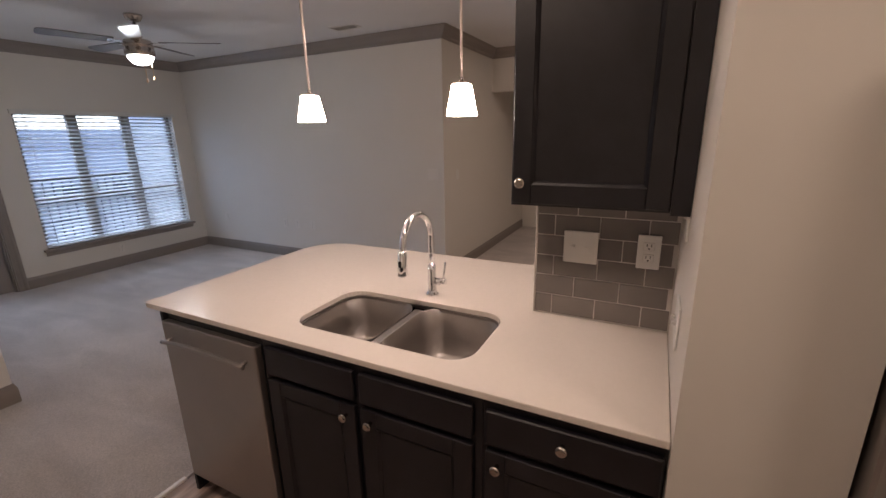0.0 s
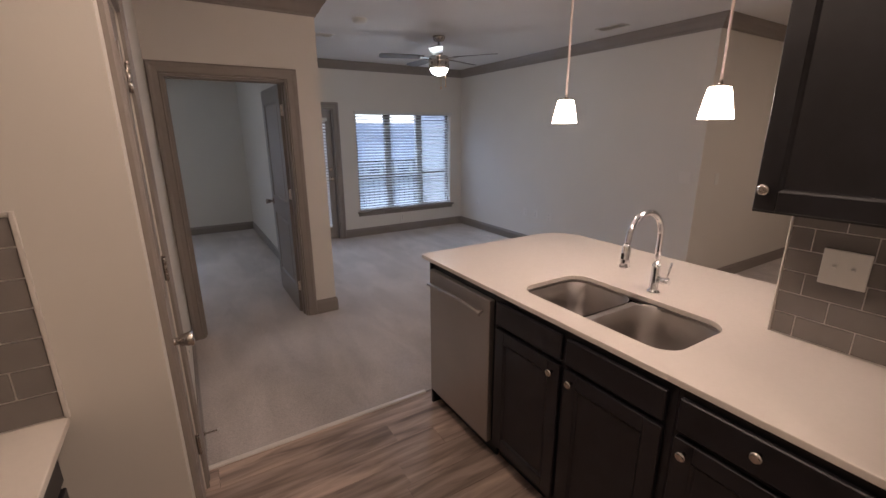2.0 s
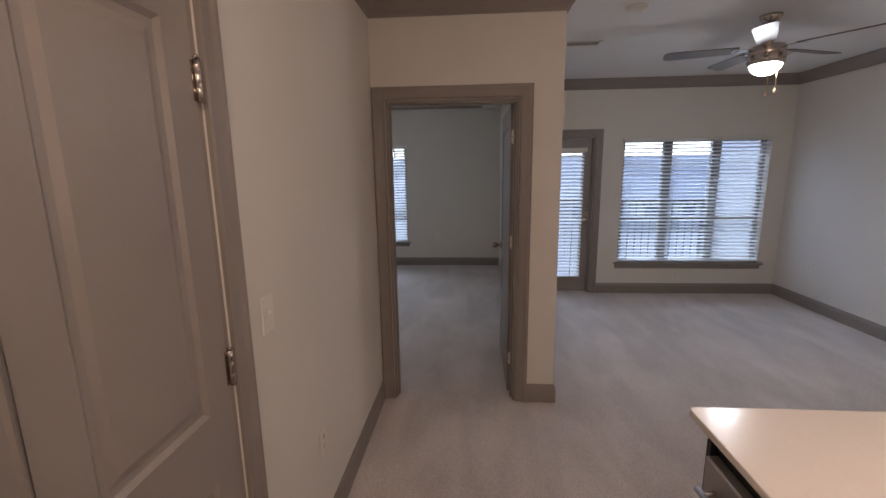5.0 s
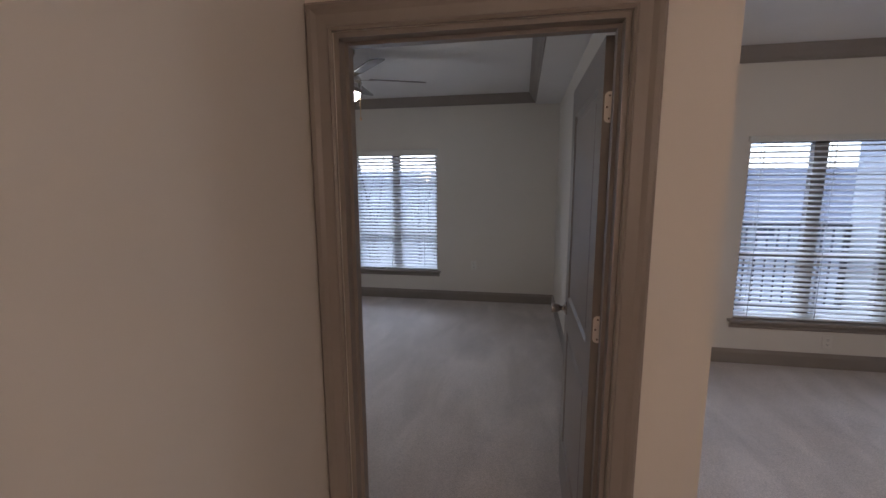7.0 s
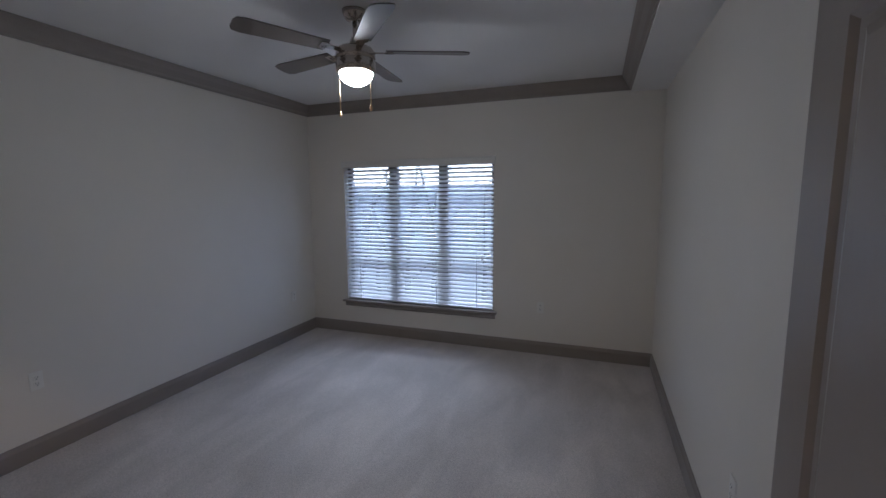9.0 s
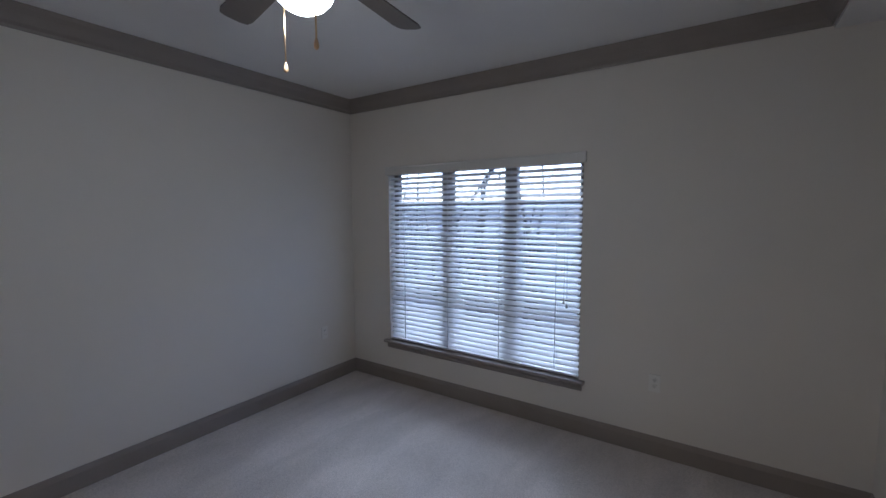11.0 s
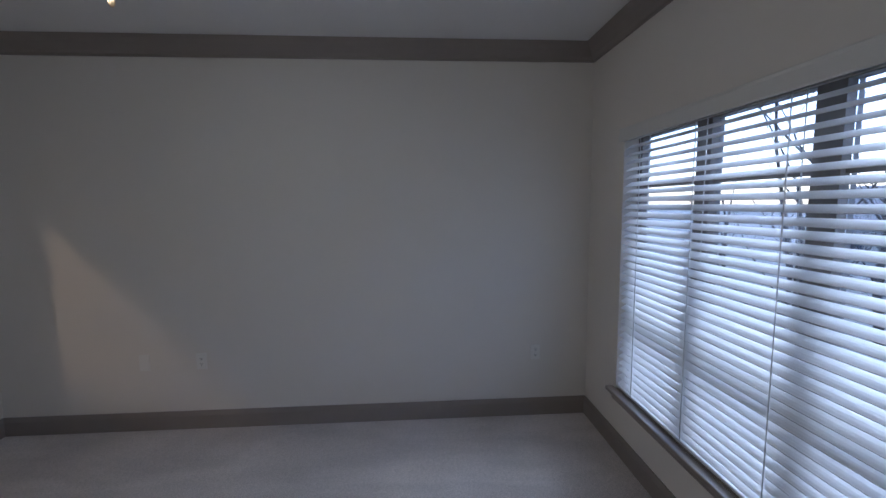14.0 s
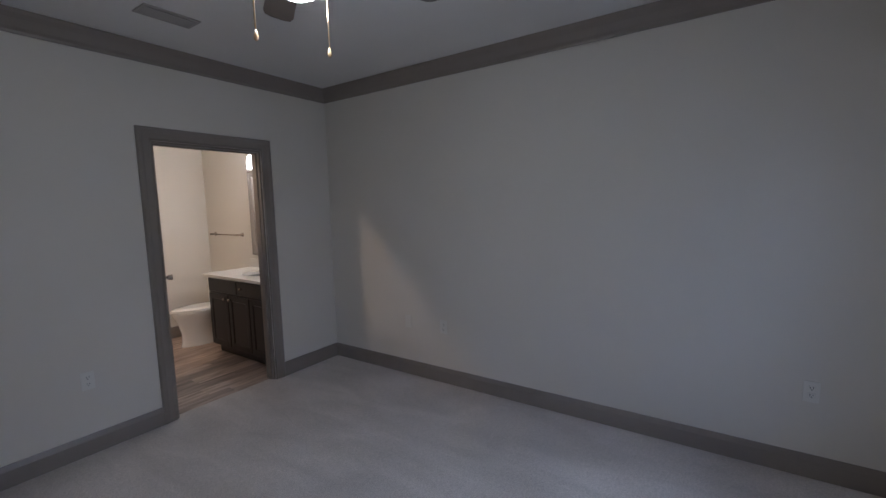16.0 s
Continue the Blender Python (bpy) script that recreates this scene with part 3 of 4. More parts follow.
def counter_slab(name, outline, label, hole=None, material=QUARTZ, z0=CT0, z1=CT1):
    """A slab from a plan outline, with an optional hole, edges eased."""
    bm = bmesh.new()
    loops = [outline] + ([hole] if hole else [])
    edges = []
    for lp in loops:
        vs = [bm.verts.new((x, y, z1)) for x, y in lp]
        edges += [bm.edges.new((vs[i], vs[(i + 1) % len(vs)])) for i in range(len(vs))]
    made = bmesh.ops.triangle_fill(bm, use_beauty=True, use_dissolve=False, edges=edges)
    faces = [f for f in made["geom"] if isinstance(f, bmesh.types.BMFace)]
    ext = bmesh.ops.extrude_face_region(bm, geom=faces)
    bmesh.ops.translate(bm, verts=[v for v in ext["geom"] if isinstance(v, bmesh.types.BMVert)], vec=(0, 0, z0 - z1))
    bmesh.ops.recalc_face_normals(bm, faces=bm.faces[:])
    sharp = [e for e in bm.edges if len(e.link_faces) == 2 and abs(e.calc_face_angle(0) - math.pi / 2) < 0.2 and abs(e.verts[0].co.z - e.verts[1].co.z) < 1e-6]
    bmesh.ops.bevel(bm, geom=sharp, offset=0.003, segments=2, affect="EDGES", profile=0.5)
    ob = new(name, mesh_of(name, bm, material))
    return tagged(ob, label, "countertop")


def rounded(x0, x1, y0, y1, r, n=8):
    """A rectangle outline with rounded corners; r: radii for (x0,y0), (x1,y0), (x1,y1), (x0,y1)."""
    pts = []
    for (cx, cy, sx, sy, a0), rr in zip(((x0, y0, 1, 1, 180), (x1, y0, -1, 1, 270), (x1, y1, -1, -1, 0), (x0, y1, 1, -1, 90)), r):
        if rr <= 0:
            pts.append((cx, cy))
            continue
        for i in range(n + 1):
            a = radians(a0 + 90 * i / n)
            pts.append((cx + sx * rr + rr * math.cos(a), cy + sy * rr + rr * math.sin(a)))
    return pts


SX0, SX1, SY0, SY1 = 1.270, 1.650, 0.755, 1.470
outline = [(1.158, 0.216), (1.741, 0.216), (1.741, 0.678), (2.30, 0.678)] + rounded(1.158, 2.30, 0.678, 2.200, (0, 0, 0.22, 0.02), 10)[2:]
counter_slab("countertop", outline, "warm white quartz peninsula top with a rounded corner, sink set in", rounded(SX0, SX1, SY0, SY1, (0.085,) * 4, 7))

sink = empty("sink", "double-bowl satin steel sink set under the quartz top", "sink", pose(0, 0, 0))
for ya, yb in ((SY0 + 0.003, 1.095), (1.135, SY1 - 0.003)):
    bm = bmesh.new()
    cx, cy = (SX0 + SX1) / 2, (ya + yb) / 2
    levels = [(0.004, CT0 - 0.001, 0.085), (0.000, CT0 - 0.004, 0.085), (-0.004, 0.78, 0.08), (-0.012, 0.715, 0.075), (-0.035, 0.697, 0.06), (-0.09, 0.693, 0.03)]
    rings = []
    for grow, z, r in levels:
        rings.append([bm.verts.new((x, y, z)) for x, y in rounded(SX0 - grow, SX1 + grow, ya - grow, yb + grow, (r,) * 4, 6)])
    for a, b in zip(rings, rings[1:]):
        for i in range(len(a)):
            f = bm.faces.new((a[i], a[(i + 1) % len(a)], b[(i + 1) % len(a)], b[i]))
            f.smooth = True
    bm.faces.new(rings[-1]).smooth = True
    bowl = part("bowl", bm, SINKM, sink, "rounded brushed steel bowl")
    bm = bmesh.new()
    turned(bm, [(0.043, 0.6935), (0.043, 0.696), (0.033, 0.6945), (0.02, 0.6935)], 20, (cx, cy, 0))
    part("drain", bm, CHROME, bowl, "chrome drain ring")
bm = bmesh.new()
box(bm, (SX0 + 0.03, 1.0955, CT0 - 0.016), (SX1 - 0.03, 1.1345, CT0 - 0.004), 0.005, 2)
part("divider", bm, SINKM, sink)
bm = bmesh.new()
rim = rounded(SX0 - 0.006, SX1 + 0.006, SY0 - 0.006, SY1 + 0.006, (0.09,) * 4, 7)
sweep(bm, rim, [(0, CT0 - 0.012), (0.0, CT0 - 0.001), (0.010, CT0 - 0.001), (0.010, CT0 - 0.012)], FLAT, closed=True)
part("rim", bm, SINKM, sink)

faucet = empty("faucet", "tall chrome pull-down gooseneck faucet behind the sink", "faucet", pose(1.735, 1.115, CT1))
bm = bmesh.new()
turned(bm, [(0.028, 0), (0.028, 0.005), (0.022, 0.010), (0.0185, 0.020), (0.0185, 0.115), (0.0165, 0.130)], 20)
part("base", bm, CHROME, faucet)
bm = bmesh.new()
R = 0.110
arc = [(0, 0, 0.125), (0, 0, 0.19), (0, 0, 0.256)] + [(-R + R * math.cos(radians(a)), 0, 0.256 + R * math.sin(radians(a))) for a in range(12, 181, 12)] + [(-2 * R - 0.003, 0, 0.246)]
tube(bm, arc, 0.0125, 14)
part("spout", bm, CHROME, faucet)
bm = bmesh.new()
tube(bm, [(-2 * R - 0.003, 0, 0.248), (-2 * R - 0.004, 0, 0.242), (-2 * R - 0.008, 0, 0.19), (-2 * R - 0.009, 0, 0.158), (-2 * R - 0.009, 0, 0.154)], [0.0125, 0.0165, 0.0185, 0.0205, 0.017], 16)
head = part("spray_head", bm, CHROME, faucet)
part_box("spray_button", (-2 * R - 0.028, -0.006, 0.19), (-2 * R - 0.022, 0.006, 0.215), BLACK, head, 0.002)
bm = bmesh.new()
turned(bm, [(0.0155, -0.016), (0.0155, -0.062), (0.012, -0.066)], 16, (0, 0, 0.062), "Y")
valve = part("valve", bm, CHROME, faucet)
bm = bmesh.new()
tube(bm, [(0, -0.055, 0.068), (0, -0.058, 0.10), (0.002, -0.064, 0.150)], [0.0055, 0.0045, 0.0040], 10)
part("lever", bm, CHROME, valve)


def cabinet_knob(parent, x, y, z):
    bm = bmesh.new()
    turned(bm, [(r, -h) for r, h in [(0.006, 0), (0.005, 0.012), (0.010, 0.017), (0.0155, 0.020), (0.016, 0.025), (0.010, 0.029)]], 16, (x, y, z), "X")
    return part("cabinet_knob", bm, NICKEL, parent, "round satin nickel knob")


def shaker(name, parent, x, y0, y1, z0, z1, knob_at=None, rail=0.058, face=-1, thick=0.019):
    """A recessed-panel front in the plane x, facing -x (face -1) or +x."""
    xa, xb = (x, x + thick) if face < 0 else (x - thick, x)
    bm = bmesh.new()
    box(bm, (xa, y0, z0), (xb, y0 + rail, z1), 0.002)
    box(bm, (xa, y1 - rail, z0), (xb, y1, z1), 0.002)
    box(bm, (xa, y0 + rail, z0), (xb, y1 - rail, z0 + rail), 0.002)
    box(bm, (xa, y0 + rail, z1 - rail), (xb, y1 - rail, z1), 0.002)
    d = part(name, bm, ESPRESSO, parent)
    bm = bmesh.new()
    rec = 0.009 if face < 0 else -0.009
    # bead round the recessed field
    a = x + rec * 0.45
    b2 = x + rec
    rings = []
    for inset, px in ((rail, x), (rail + 0.006, a), (rail + 0.010, b2)):
        rings.append([bm.verts.new(p) for p in ((px, y0 + inset, z0 + inset), (px, y1 - inset, z0 + inset), (px, y1 - inset, z1 - inset), (px, y0 + inset, z1 - inset))])
    for r0, r1 in zip(rings, rings[1:]):
        for i in range(4):
            bm.faces.new((r0[i], r0[(i + 1) % 4], r1[(i + 1) % 4], r1[i]))
    bm.faces.new(rings[-1])
    bmesh.ops.recalc_face_normals(bm, faces=bm.faces[:])
    part("panel", bm, ESPRESSO, d)
    if knob_at:
        k = cabinet_knob(d, x, *knob_at)
        if face > 0:
            k.location = (2 * x, 0, 0)
            k.scale = (-1, 1, 1)
    return d


FX = 1.155
sinkcab = empty("sink_cabinet", "espresso sink base cabinet with two doors and false fronts", "cabinet", pose(0, 0, 0))
part_box("body", (FX + 0.019, 0.664, 0.10), (1.745, 1.512, 0.690), ESPRESSO, sinkcab)
part_box("rail", (FX + 0.019, 0.664, 0.690), (FX + 0.040, 1.512, CT0 - 0.001), ESPRESSO, sinkcab)
part_box("rail", (1.70, 0.664, 0.690), (1.745, 1.512, CT0 - 0.001), ESPRESSO, sinkcab)
part_box("toe_kick", (FX + 0.075, 0.664, 0.0), (FX + 0.09, 1.512, 0.10), ESPRESSO, sinkcab)
for y0, y1 in ((0.690, 1.076), (1.100, 1.488)):
    part_box("false_front", (FX, y0, 0.765), (FX + 0.019, y1, 0.872), ESPRESSO, sinkcab, 0.004)
shaker("door", sinkcab, FX, 0.690, 1.076, 0.118, 0.745, (1.036, 0.707))
shaker("door", sinkcab, FX, 1.100, 1.488, 0.118, 0.745, (1.133, 0.707))
drawcab = empty("drawer_cabinet", "espresso base cabinet with one drawer over one door", "cabinet", pose(0, 0, 0))
part_box("body", (FX + 0.019, 0.216, 0.10), (1.745, 0.662, CT0 - 0.001), ESPRESSO, drawcab)
part_box("toe_kick", (FX + 0.075, 0.216, 0.0), (FX + 0.09, 0.662, 0.10), ESPRESSO, drawcab)
dr = part_box("drawer_front", (FX, 0.222, 0.765), (FX + 0.019, 0.650, 0.872), ESPRESSO, drawcab, 0.004)
cabinet_knob(dr, FX, 0.444, 0.832)
shaker("door", drawcab, FX, 0.222, 0.650, 0.118, 0.745, (0.614, 0.707))

dw = empty("dishwasher", "brushed steel dishwasher with a bar handle and black toe kick", "dishwasher", pose(0, 0, 0))
part_box("tub", (FX + 0.02, 1.518, 0.105), (1.745, 2.070, CT0 - 0.004), BLACK, dw)
part_box("door", (FX - 0.012, 1.520, 0.105), (FX + 0.02, 2.068, 0.868), STEEL, dw, 0.004, "brushed stainless door panel")
part_box("toe_kick", (FX + 0.055, 1.518, 0.0), (FX + 0.07, 2.072, 0.105), BLACK, dw)
bm = bmesh.new()
tube(bm, [(FX - 0.042, 1.555 + 0.48 * i / 12, 0.795 + 0.012 * math.sin(math.pi * i / 12)) for i in range(13)], 0.0085, 12)
for y in (1.575, 2.015):
    tube(bm, [(FX - 0.012, y, 0.797), (FX - 0.041, y, 0.797)], 0.0075, 10)
part("handle", bm, STEEL, dw, "arched steel bar handle")
part_box("side_panel", (FX + 0.002, 2.073, 0.0), (1.745, 2.090, CT0 - 0.001), ESPRESSO, sinkcab)
bm = bmesh.new()
box(bm, (1.747, 0.680, 0.0), (1.86, 2.092, CT0 - 0.001))
structure("knee_wall", bm, WALL, "greige half wall under the overhanging quartz top", "wall")

# upper cabinet over the stub wall
upper = empty("wall_cabinet", "espresso wall cabinet with a recessed-panel door", "cabinet", pose(0, 0, 0))
UZ0, UZ1, UX = 1.384, 2.30, 1.453
part_box("body", (UX + 0.019, 0.216, UZ0 - 0.008), (1.743, 0.690, UZ1), ESPRESSO, upper)
part_box("filler", (UX + 0.004, 0.216, UZ0 - 0.012), (UX + 0.019, 0.262, UZ1), ESPRESSO, upper)
shaker("door", upper, UX, 0.266, 0.683, UZ0, UZ1 - 0.01, (0.655, UZ0 + 0.062), rail=0.056)
part_box("light_rail", (1.70, 0.660, UZ0 - 0.035), (1.743, 0.700, UZ0 - 0.009), ESPRESSO, upper)


def wall_plate(name, m, label, kind, gang=1, material=PLATE):
    """A cover plate in the local xz plane, facing -y."""
    root = empty(name, label, "wall plate", m)
    w = 0.070 + 0.046 * (gang - 1)
    bm = bmesh.new()
    box(bm, (-w / 2, -0.006, -0.0575), (w / 2, 0, 0.0575), 0.0025, 2)
    part("plate", bm, material, root)
    for g in range(gang):
        x = (g - (gang - 1) / 2) * 0.046
        if kind == "switch":
            part_box("toggle_frame", (x - 0.006, -0.0066, -0.012), (x + 0.006, -0.0058, 0.012), material, root)
            t = part_box("toggle", (-0.0045, -0.012, -0.004), (0.0045, 0.0, 0.004), material, root, 0.001)
            t.location, t.rotation_euler = (x, -0.006, 0.002), (radians(-25), 0, 0)
        elif kind == "outlet":
            for z in (-0.020, 0.020):
                o = part_box("socket", (x - 0.017, -0.0085, z - 0.014), (x + 0.017, -0.0055, z + 0.014), material, root, 0.002)
                for dx in (-0.0065, 0.0065):
                    part_box("slot", (x + dx - 0.0013, -0.0092, z - 0.001), (x + dx + 0.0013, -0.0084, z + 0.008), SLOT, o)
                part_box("ground_hole", (x - 0.0025, -0.0092, z - 0.010), (x + 0.0025, -0.0084, z - 0.005), SLOT, o)
    return root


ON_E = lambda x, y, z: pose(x, y, z, 0, 0, -90)   # on a wall face looking to -x
ON_W = lambda x, y, z: pose(x, y, z, 0, 0, 90)    # on a wall face looking to +x
ON_N = lambda x, y, z: pose(x, y, z, 0, 0, 0)     # on a wall face looking to -y
ON_S = lambda x, y, z: pose(x, y, z, 0, 0, 180)   # on a wall face looking to +y
wall_plate("light_switch", ON_E(1.7355, 0.517, 1.193), "white double switch plate on the grey tile", "switch", 2)
wall_plate("outlet", ON_E(1.7355, 0.301, 1.198), "white outlet plate on the grey tile", "outlet")
wall_plate("light_switch", ON_S(1.50, 0.214, 1.36), "white switch plate on the block wall beside the wall cabinet", "switch")
wall_plate("light_switch", ON_S(1.42, 0.214, 1.10), "white switch plate on the block wall over the counter", "switch", 2)
wall_plate("light_switch", ON_W(-0.078, 2.262, 1.160), "white switch plate on the hall wall beside the closet", "switch")
wall_plate("outlet", ON_W(-0.078, 2.62, 0.475), "small outlet on the hall wall above the baseboard", "outlet", 1, ALMOND)
for x, l in ((4.62, "white thermostat-height switch on the entry wall"),):
    wall_plate("light_switch", ON_N(x, 2.32, 1.14), l, "switch")
wall_plate("cover_plate", ON_E(4.285, 2.45, 1.165), "wall-coloured blank plate on the living room wall", "blank", 2, ALMOND)
for y in (4.72, 4.50, 4.24):
    wall_plate("outlet", ON_E(4.285, y, 0.47), "wall-coloured outlet low on the living room wall", "outlet", 1, ALMOND)
wall_plate("outlet", ON_E(4.285, 5.90, 0.46), "wall-coloured outlet near the window corner", "outlet", 1, ALMOND)
wall_plate("outlet", ON_N(3.10, 6.43, 0.235), "wall-coloured outlet under the living room window", "outlet", 1, ALMOND)
wall_plate("outlet", ON_W(-2.75, 7.60, 0.482), "white outlet on the bedroom side wall near the window", "outlet")
wall_plate("outlet", ON_W(-2.75, 5.24, 0.49), "white outlet on the bedroom side wall", "outlet")
wall_plate("cable_plate", ON_W(-2.75, 4.86, 0.49), "white cable plate beside an outlet", "blank")
wall_plate("outlet", ON_S(-0.725, 3.90, 0.478), "white outlet between the bedroom doorways", "outlet")
wall_plate("outlet", ON_N(-0.045, 7.985, 0.485), "white outlet on the bedroom window wall", "outlet")
wall_plate("outlet", ON_E(0.985, 5.55, 0.47), "white outlet low on the wall beside the open door", "outlet")

# left counter and its cabinet
counter_slab("countertop", [(-0.948, -0.70), (-0.297, -0.70), (-0.297, 1.383), (-0.948, 1.383)], "warm white quartz counter along the kitchen wall")
lc = empty("base_cabinet", "espresso base cabinet under the side counter", "cabinet", pose(0, 0, 0))
part_box("body", (-0.948, -0.70, 0.10), (-0.349, 1.380, CT0 - 0.001), ESPRESSO, lc)
part_box("toe_kick", (-0.44, -0.70, 0.0), (-0.425, 1.380, 0.10), ESPRESSO, lc)
for i in range(4):
    y0 = -0.68 + i * 0.515
    shaker("door", lc, -0.330, y0, y0 + 0.49, 0.118, 0.745, (y0 + (0.45 if i % 2 == 0 else 0.04), 0.707), face=1)
    part_box("drawer_front", (-0.349, y0, 0.765), (-0.330, y0 + 0.49, 0.872), ESPRESSO, lc, 0.004)

fridge = empty("refrigerator", "dark steel refrigerator beyond the wall block", "refrigerator", pose(0, 0, 0))
part_box("body", (1.10, -0.99, 0.02), (1.80, -0.085, 1.75), STEEL, fridge, 0.006)
part_box("freezer_door", (1.04, -0.99, 0.03), (1.095, -0.085, 1.07), STEEL, fridge, 0.008)
part_box("door", (1.04, -0.99, 1.085), (1.095, -0.085, 1.75), STEEL, fridge, 0.008)


# ---- lamps and fans ----
def pendant(x, y, label):
    root = empty("pendant_lamp", label, "pendant lamp", pose(x, y, 1.650), group="pendants over the peninsula")
    bm = bmesh.new()
    top = HL - 1.650
    turned(bm, [(0.058, top - 0.022), (0.060, top - 0.004), (0.060, top - 0.001)], 20)
    part("canopy", bm, NICKEL, root)
    bm = bmesh.new()
    tube(bm, [(0, 0, 0.12), (0, 0, top - 0.02)], 0.0055, 8)
    part("rod", bm, CORD, root)
    bm = bmesh.new()
    box(bm, (-0.026, -0.026, 0.109), (0.026, 0.026, 0.116), 0.002)
    turned(bm, [(0.010, 0.116), (0.007, 0.135)], 12)
    part("cap", bm, NICKEL, root, "satin nickel shade cap")
    bm = bmesh.new()
    rings = [[bm.verts.new((px, py, z)) for px, py in rounded(-h, h, -h, h, (r,) * 4, 4)] for h, z, r in ((0.045, 0.0, 0.010), (0.046, 0.003, 0.012), (0.030, 0.108, 0.009))]
    for a, b in zip(rings, rings[1:]):
        for i in range(len(a)):
            bm.faces.new((a[i], a[(i + 1) % len(a)], b[(i + 1) % len(a)], b[i]))
    bm.faces.new(rings[0][::-1])
    bm.faces.new(rings[-1])
    part("shade", bm, PENDANT, root, "glowing white tapered glass shade")
    return root


pendant(1.743, 1.706, "nickel pendant, lit tapered glass shade, over the bare counter end")
pendant(1.743, 0.973, "nickel pendant, lit tapered glass shade, over the sink")


def ceiling_fan(x, y, z, turn, label, chain_dirs):
    root = empty("ceiling_fan", label, "ceiling fan", pose(x, y, z))
    bm = bmesh.new()
    turned(bm, [(0.022, -0.062), (0.050, -0.050), (0.066, -0.020), (0.068, -0.001)], 24)
    part("canopy", bm, NICKEL, root)
    bm = bmesh.new()
    tube(bm, [(0, 0, -0.195), (0, 0, -0.055)], 0.0125, 12)
    turned(bm, [(0.036, -0.200), (0.030, -0.175), (0.020, -0.150), (0.0126, -0.145)], 16)
    part("rod", bm, NICKEL, root)
    bm = bmesh.new()
    turned(bm, [(0.095, -0.350), (0.108, -0.345), (0.112, -0.335), (0.112, -0.290), (0.108, -0.283), (0.108, -0.275), (0.112, -0.268), (0.110, -0.235), (0.098, -0.214), (0.060, -0.202), (0.02, -0.198)], 32)
    part("motor", bm, NICKEL, root, "satin nickel motor housing")
    bm = bmesh.new()
    turned(bm, [(0.010, -0.424), (0.038, -0.418), (0.066, -0.402), (0.088, -0.378), (0.096, -0.352), (0.094, -0.349)], 32)
    part("bowl", bm, BOWL, root, "glowing white glass bowl")
    for i in range(5):
        a = turn + 72 * i
        bm = bmesh.new()
        box(bm, (0.09, -0.020, -0.004), (0.20, 0.020, 0.000), 0.0015)
        box(bm, (0.17, -0.034, -0.004), (0.215, 0.034, 0.000), 0.0015)
        br = part("bracket", bm, NICKEL, root)
        br.matrix_basis = pose(0, 0, -0.232, 0, 0, a) @ pose(0, 0, 0, 11, 0, 0)
        bm = bmesh.new()
        pts = [(0.175, -0.052), (0.60, -0.066), (0.638, -0.056), (0.650, -0.030), (0.650, 0.030), (0.638, 0.056), (0.60, 0.066), (0.175, 0.052)]
        lo = [bm.verts.new((px, py, 0.001)) for px, py in pts]
        hi = [bm.verts.new((px, py, 0.007)) for px, py in pts]
        bm.faces.new(lo[::-1])
        bm.faces.new(hi)
        for k in range(8):
            bm.faces.new((lo[k], lo[(k + 1) % 8], hi[(k + 1) % 8], hi[k]))
        bl = part("blade", bm, FAUXB, root)
        bl.matrix_basis = pose(0, 0, -0.232, 0, 0, a) @ pose(0, 0, 0, 11, 0, 0)
    for (cx, cy), low in chain_dirs:
        bm = bmesh.new()
        tube(bm, [(cx, cy, -0.345), (cx, cy, low + 0.03)], 0.0028, 6)
        ch = part("pull_chain", bm, BRASS, root)
        bm = bmesh.new()
        turned(bm, [(0.003, low), (0.0075, low + 0.006), (0.0080, low + 0.014), (0.0045, low + 0.030), (0.002, low + 0.036)], 12, (cx, cy, 0))
        part("fob", bm, FOB, ch, "pale wooden fob")
    return root


live_fan = ceiling_fan(2.60, 4.365, HL, 20, "five-blade nickel ceiling fan with a lit bowl, living room", (((-0.035, -0.095), -0.585), ((0.095, 0.02), -0.545)))
live_fan.scale = (1, 1, 0.93)
bed_fan = ceiling_fan(-0.866, 5.968, H, 24, "five-blade nickel ceiling fan with a lit bowl, bedroom", (((-0.119, 0.012), -0.592), ((0.125, -0.060), -0.588)))
bed_fan.scale = (1, 1, 0.96)

det = empty("smoke_detector", "round white smoke detector on the living room ceiling", "smoke detector", pose(1.61, 4.11, HL))
bm = bmesh.new()
turned(bm, [(0.030, -0.040), (0.052, -0.034), (0.064, -0.022), (0.068, -0.001)], 24)
part("housing", bm, PLATE, det)
bm = bmesh.new()
turned(bm, [(0.066, -0.012), (0.072, -0.006), (0.072, -0.0005)], 24)
part("base_ring", bm, PLATE, det)


